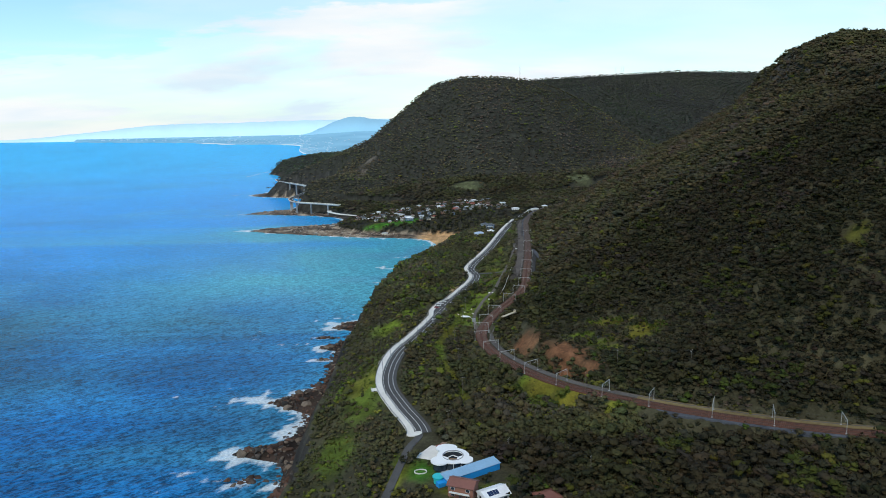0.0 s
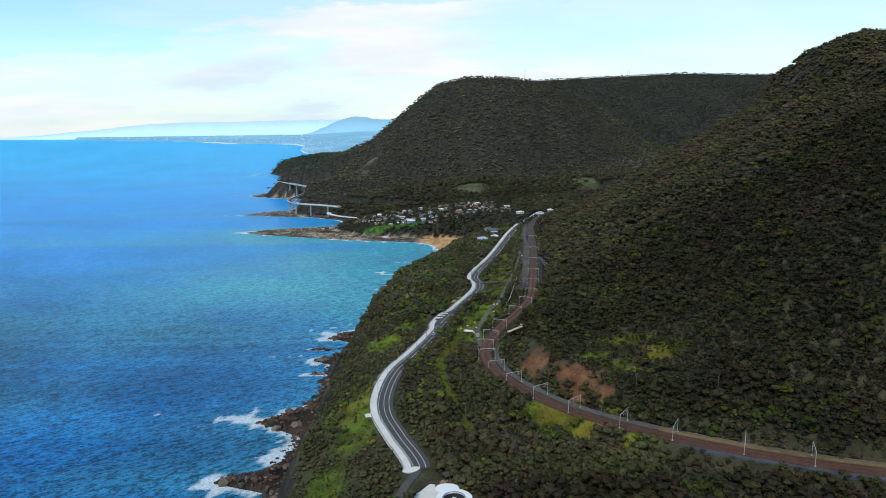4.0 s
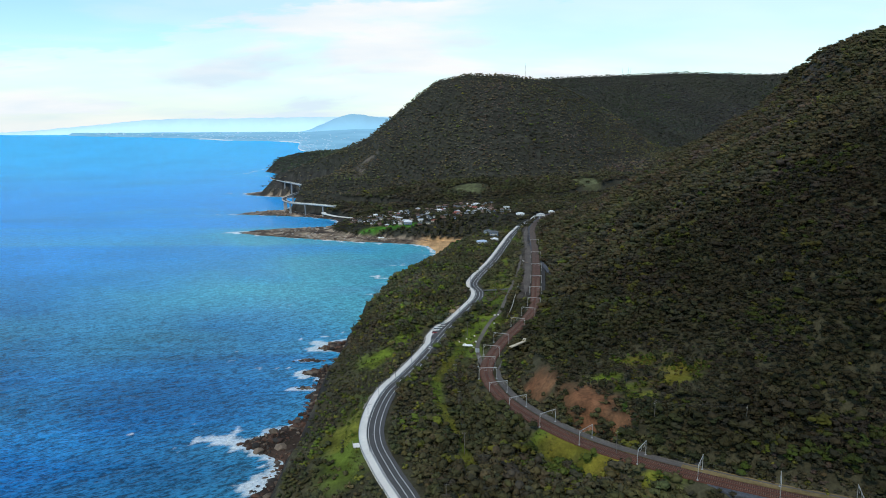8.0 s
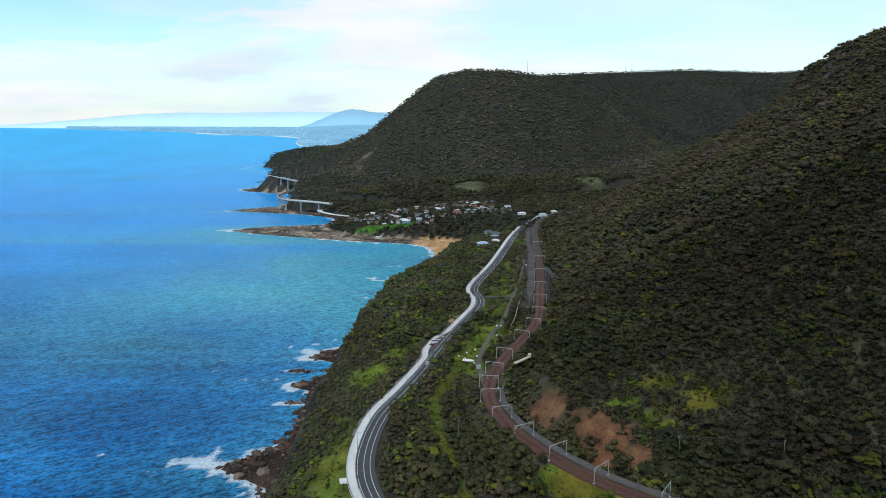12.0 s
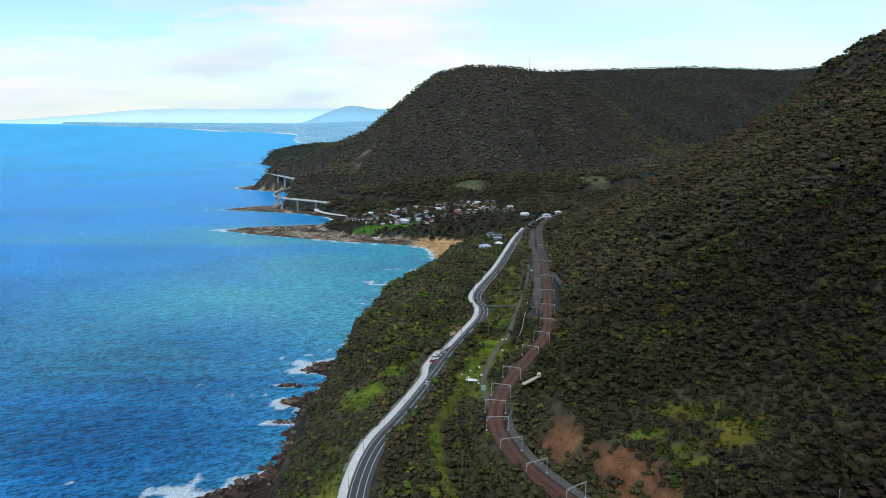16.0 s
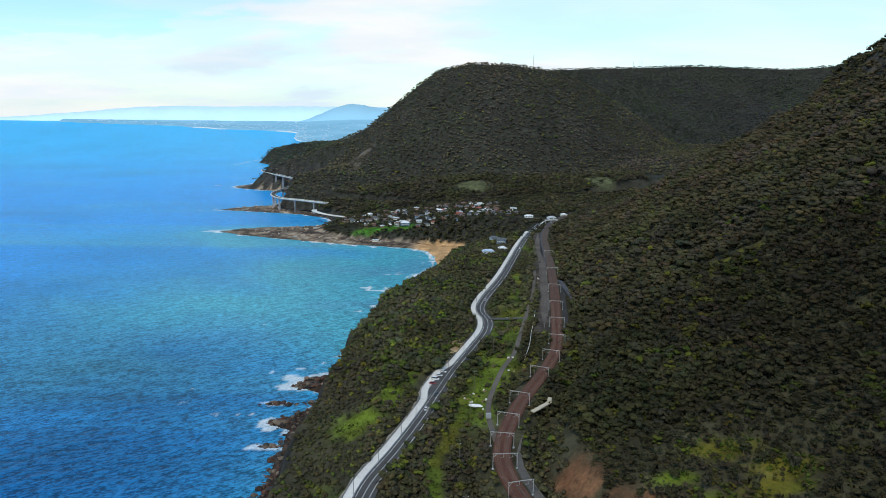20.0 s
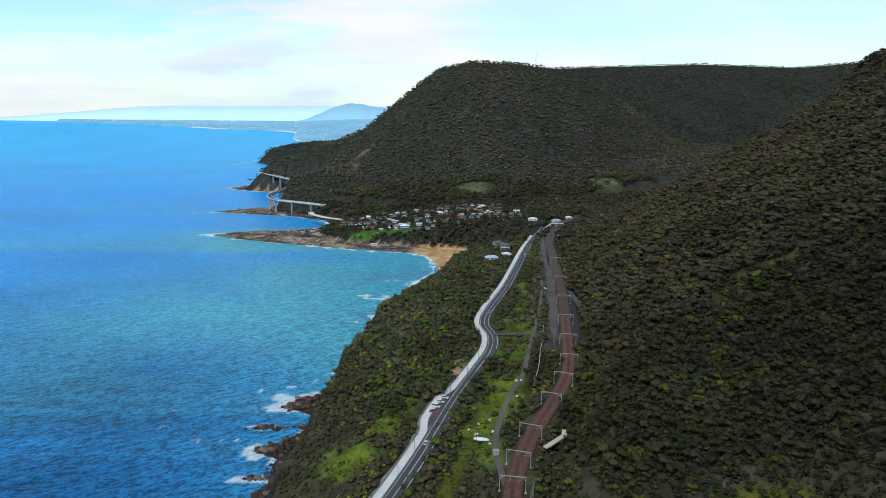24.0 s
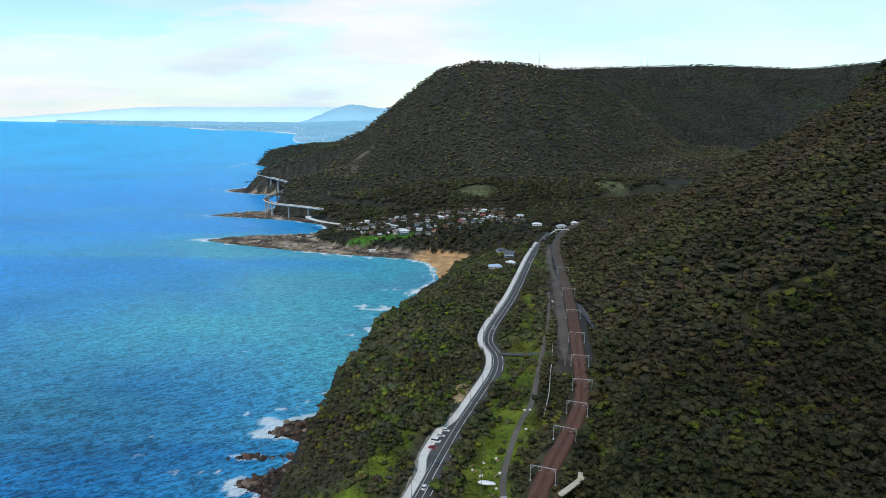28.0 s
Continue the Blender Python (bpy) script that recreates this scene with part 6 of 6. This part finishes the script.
def keep_hill(x, y):
    u = x - toe(y)
    k = np.where((x < 0.69 * y + 20) & clear_of_lines(x, y, 9, 7.5, 4, 3.2) & (u > -30) & (x > lin(y, RAIL[:, 1][100:], RAIL[:, 0][100:])), 0.97, 0.0)
    return k * (1 - np.where(fbm(x, y, 13, 64) > 0.22, 0.5, 0.96) * np.clip(grass_mask(x, y) * 1.4, 0, 1)) * (1 - np.where(fbm(x, y, 9, 65) > 0.25, 0.4, 0.97) * np.clip(soil_mask(x, y) * 1.6, 0, 1))


x, y = scatter(70, 700, 330, 640, 4.5, 31, keep_hill)
h = rw.uniform(5, 8, len(x)) * rw.choice([1.0, 1.35], len(x), p=[0.85, 0.15]) * lin(np.hypot((x - 120) / 1.6, y - 460), [25, 60], [0.55, 1.0])
# greener low down; higher up the tone also puts dim light into the leaves
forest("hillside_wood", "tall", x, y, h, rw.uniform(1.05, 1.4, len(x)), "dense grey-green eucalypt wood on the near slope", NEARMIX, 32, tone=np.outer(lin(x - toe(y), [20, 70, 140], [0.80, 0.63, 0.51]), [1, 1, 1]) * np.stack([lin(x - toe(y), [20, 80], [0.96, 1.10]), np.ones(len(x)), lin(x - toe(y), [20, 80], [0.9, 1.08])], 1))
x, y = scatter(70, 420, 330, 640, 4.8, 61, lambda a, b: keep_hill(a, b) * 0.9)
h = rw.uniform(1.6, 3.4, len(x))
forest("understorey", "far", x, y, h, rw.uniform(1.2, 1.8, len(x)), "dark green shrubs under and between the trees", NEARMIX, 62, tone=(0.9, 0.9, 0.85))
x, y = scatter(90, 720, 640, 1120, 5.3, 33, keep_hill)
h = rw.uniform(5.5, 8.5, len(x)) * rw.choice([1.0, 1.3], len(x), p=[0.88, 0.12])
# crowns at lower y toned darker, the dim light put into their colour
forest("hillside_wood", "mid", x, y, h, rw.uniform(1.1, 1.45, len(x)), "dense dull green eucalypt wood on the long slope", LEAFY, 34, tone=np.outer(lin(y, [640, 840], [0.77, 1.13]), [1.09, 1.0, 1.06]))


def keep_front(x, y):
    D, _ = dist_line(x, y, RAIL)
    south = y > lin(x, RAIL[:80, 0][::-1], RAIL[:80, 1][::-1])
    g = grass_mask(x, y)
    return np.where(clear_of_lines(x, y, 10, 7.5, 4, 3.5) & ~south & land(x, y), 0.95, 0) * (1 - 0.95 * np.clip(g * 1.5, 0, 1))


x, y = scatter(20, 420, 215, 420, 5.6, 35, keep_front)
h = rw.uniform(5.5, 10, len(x))
forest("gully_wood", "tall", x, y, h, rw.uniform(1.05, 1.45, len(x)), "dense dark green wood in the gully below the railway", NEARMIX, 36, tone=(0.74, 0.67, 0.70))


def keep_bluff(x, y):
    g = np.maximum(grass_mask(x, y), sand_mask(x, y))
    glade = dist_line(x, y, GLADE)[0] < 3.6
    rim = ~glade & (x < lin(y, RAIL[:, 1][100:], RAIL[:, 0][100:]) + 30)
    return np.where(clear_of_lines(x, y, 9.3, 6.6, 2.6, 3.0) & land(x, y, 0.5) & rim, 0.95, 0) * (1 - np.where(fbm(x, y, 11, 68) > 0.18, 0.35, 0.95) * np.clip(g * 1.4, 0, 1)) * (1 - np.where(fbm(x, y, 9, 69) > 0.2, 0.3, 0.97) * np.clip(soil_mask(x, y) * 1.5, 0, 1))


x, y = scatter(-95, 110, 250, 720, 3.35, 37, keep_bluff)
hh = np.where(x < -40, 2.4, 3.2) + 1.4 * fbm(x, y, 40, 39) + np.where((x < 10) & (y > 610), 1.4, 0) + np.where((x > -8) & (y < 430) & (y > 332), 2.0, 0)
hh = hh + 1.7 * np.exp(-((x - lin(y, ROAD[:, 1], ROAD[:, 0]) - 9) / 5) ** 2) * ((y > 470) & (y < 700))
h = np.clip(hh, 1.6, 6) * rw.uniform(0.75, 1.3, len(x))
forest("coastal_scrub", "bush", x, y, h, rw.uniform(0.9, 1.3, len(x)), "wind-pruned green coastal scrub between cliff and railway", GREEN, 38, tone=(1.32, 1.34, 1.3))
x, y = scatter(-95, 150, 720, 1190, 4.3, 39, keep_bluff)
h = rw.uniform(2.8, 6.0, len(x))
forest("coastal_scrub", "bush", x, y, h, rw.uniform(0.9, 1.3, len(x)), "dense green scrub on the headland above the bay", GREEN, 40, tone=(1.5, 1.6, 1.6))


def keep_valley(x, y):
    ok = clear_of_lines(x, y, 9, 9, 4, 6) & land(x, y, 1)
    vil = (x < 150) & (y < 1580) & (x > -200)
    return np.where(ok, np.where(vil, np.where(y > 1345, 0.85, 0.9), 0.96), 0) * (1 - 0.95 * np.clip(grass_mask(x, y) * 1.4, 0, 1)) * (1 - 0.9 * np.clip(soil_mask(x, y) * 1.4, 0, 1))


x, y = scatter(-260, 430, 1130, 1720, 6.3, 41, keep_valley)
h = rw.uniform(6, 12, len(x)) * np.where((x < 150) & (y < 1580), 0.78, 1.0)
forest("valley_wood", "vale", x, y, h, rw.uniform(1.0, 1.35, len(x)) * np.where(y > 1560, 1.15, 1.0), "dark trees between the houses and up the valley", LEAFY, 42, tone=(1.12, 1.12, 1.2))


def keep_far(x, y):
    open_ = np.maximum(blob(x, y, -205, 1890, 14, 46, 3), blob(x, y, -185, 1960, 36, 20, 4))
    sl = np.abs(ground(x + 6, y, False) - ground(x - 6, y, False)) / 12
    bare = sstep(1.0, 1.5, sl + 0.5 * fbm(x, y, 40, 67)) * (x < -120)
    return np.where(land(x, y, 3) & (x < 0.66 * y + 40), 0.98, 0) * (1 - 0.8 * bare) * (1 - 0.85 * open_) * (1 - 0.95 * np.clip(grass_mask(x, y) * 1.4, 0, 1))


# far woods below: tone puts the blue of distance haze into the leaves
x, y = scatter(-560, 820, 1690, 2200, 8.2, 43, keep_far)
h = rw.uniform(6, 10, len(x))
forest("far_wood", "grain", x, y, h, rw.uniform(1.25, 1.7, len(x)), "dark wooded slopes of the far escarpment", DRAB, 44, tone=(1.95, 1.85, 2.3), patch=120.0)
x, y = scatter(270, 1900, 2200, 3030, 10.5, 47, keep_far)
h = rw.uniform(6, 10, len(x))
# the plateau behind gets a bluer tone, its haze painted into the leaves
forest("plateau_wood", "grain", x, y, h, rw.uniform(1.5, 2.0, len(x)), "dark woods in the valley and up the plateau behind, blue with painted haze", [10, 30, 4, 4, 1, 40, 2], 48, tone=(1.25, 1.4, 2.1), patch=170.0)
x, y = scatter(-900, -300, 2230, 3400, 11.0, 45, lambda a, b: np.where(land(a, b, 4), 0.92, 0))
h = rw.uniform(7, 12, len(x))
# haze blue again in the leaf colour
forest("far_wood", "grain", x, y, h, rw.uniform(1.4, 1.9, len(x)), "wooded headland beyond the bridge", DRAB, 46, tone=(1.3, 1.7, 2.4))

x, y = scatter(-75, 190, 300, 800, 1.9, 51, lambda a, b: 0.75 * np.clip(grass_mask(a, b) * 1.3, 0, 1) * (fbm(a, b, 9, 52) > -0.15) * clear_of_lines(a, b, 8.5, 7, 2.6, 3))
h = rw.uniform(0.45, 1.2, len(x)) * np.where(rw.uniform(size=len(x)) < 0.25, 1.8, 1.0) * np.where(x > 88, 1.7, 1.0)
forest("grass_tussocks", "far", x, y, h, rw.uniform(0.9, 1.6, len(x)), "rough green and yellow tussocks and low shrubs in the clearings", [10, 6, 6, 3, 30, 4, 34], 53, tone=(1.05, 1.15, 0.9))

x, y = scatter(95, 440, 305, 440, 3.6, 55, lambda a, b: np.where(clear_of_lines(a, b, 9, 6.5, 3, 2.2) & (a - toe(b) > -130) & (a - toe(b) < 32) & (a > lin(b, RAIL[:, 1][60:], RAIL[:, 0][60:])), 0.9, 0) * (1 - 0.93 * np.clip(soil_mask(a, b) * 1.6, 0, 1)) * (1 - 0.9 * np.clip(grass_mask(a, b) * 1.5, 0, 1)))
h = rw.uniform(1.6, 3.6, len(x))
forest("bank_scrub", "bush", x, y, h, rw.uniform(0.9, 1.3, len(x)), "low green scrub on the bank above the railway", NEARMIX, 56)

x, y = scatter(70, 430, 285, 400, 3.6, 57, lambda a, b: np.where(clear_of_lines(a, b, 9, 6.4, 3, 2.2) & (dist_line(a, b, RAIL)[0] < 24) & ((dist_line(a, b, RAIL)[0] > 7.4) | (a < 128) | (a > 212)) & (b < lin(a, RAIL[:110, 0][::-1], RAIL[:110, 1][::-1])), 0.92, 0) * (1 - 0.95 * np.clip(grass_mask(a, b) * 1.5, 0, 1)))
h = rw.uniform(1.6, 4.2, len(x))
forest("bank_scrub", "bush", x, y, h, rw.uniform(0.9, 1.3, len(x)), "low green scrub on the bank below the railway", NEARMIX, 58, tone=(0.85, 0.85, 0.85))

# ---- single trees ----


def tree_mesh(rng, kind):
    V, F, N, S = tree_shape(rng, 8, 260, 1.0, 0.34 if kind == "tall" else 0.44, 0.25, 0.17)
    col = GREENS[rng.choice([0, 1, 5])] * rng.uniform(0.8, 1.1)
    me = mesh_np("crown", V, F, M["leaf"], True, {"tint": col * S[:, None]}, N)
    return me.data, me


TREES = []
for k in range(5):
    d, ob = tree_mesh(np.random.default_rng(60 + k), "tall" if k % 2 else "wide")
    bm = rod((0, 0, -0.05), (0.01, 0, 0.55), 0.03, 0.015, 7)
    for q in range(4):
        a = q * 1.6
        rod((0, 0, 0.25 + 0.07 * q), (0.22 * math.cos(a), 0.22 * math.sin(a), 0.5 + 0.07 * q), 0.012, 0.005, 5, bm)
    root = new("tree")
    part("trunk", bm, M["bark"], root)
    ob.parent = root
    TREES.append(root)
tp = random.Random(9)
SINGLE = [(94, 446, 6), (104, 442, 7), (109, 450, 7), (121, 452, 7), (128, 446, 6), (99, 458, 7), (138, 462, 7), (147, 456, 7), (160, 466, 7), (171, 470, 8), (133, 470, 7), (82, 448, 5), (90, 438, 4), (77, 430, 4), (70, 446, 4), (93, 432, 4),
          (120, 500, 8), (110, 505, 8), (150, 530, 8), (25, 325, 6), (34, 331, 8), (40, 318, 8), (38, 300, 9), (20, 296, 5), (43, 285, 8), (-20, 318, 5), (-1, 346, 5), (7, 343, 5), (21, 335, 6), (48, 600, 6), (57, 630, 5), (44, 585, 5),
          (-8, 1345, 13), (4, 1352, 15), (16, 1348, 14), (26, 1356, 15), (38, 1350, 13), (48, 1362, 14), (10, 1366, 15), (30, 1372, 14), (-18, 1362, 12), (56, 1352, 12), (66, 1366, 13), (0, 1380, 13), (44, 1378, 14), (78, 1378, 12),
          (-140, 1440, 12), (-60, 1430, 13), (-10, 1400, 14), (6, 1395, 15), (14, 1405, 14), (22, 1392, 13), (60, 1340, 12), (120, 1300, 12), (100, 1350, 13), (30, 1420, 14)]
for k, (x, y, hh) in enumerate(SINGLE):
    src = TREES[k % 5]
    z = float(ground(np.array([float(x)]), np.array([float(y)]))[0])
    s = hh * tp.uniform(0.9, 1.15)
    m = pose(x, y, z, 0, 0, tp.uniform(0, 360)) @ Matrix.Diagonal((s, s, s, 1))
    if k < 5:
        src.matrix_world = m
        t = src
    else:
        t = copy_thing(src, m)
        t.scale = (s, s, s)
    tagged(t, "dark green casuarina standing alone in the grass" if y < 700 else "tall dark pine-like tree between the houses", "tree", "single trees")
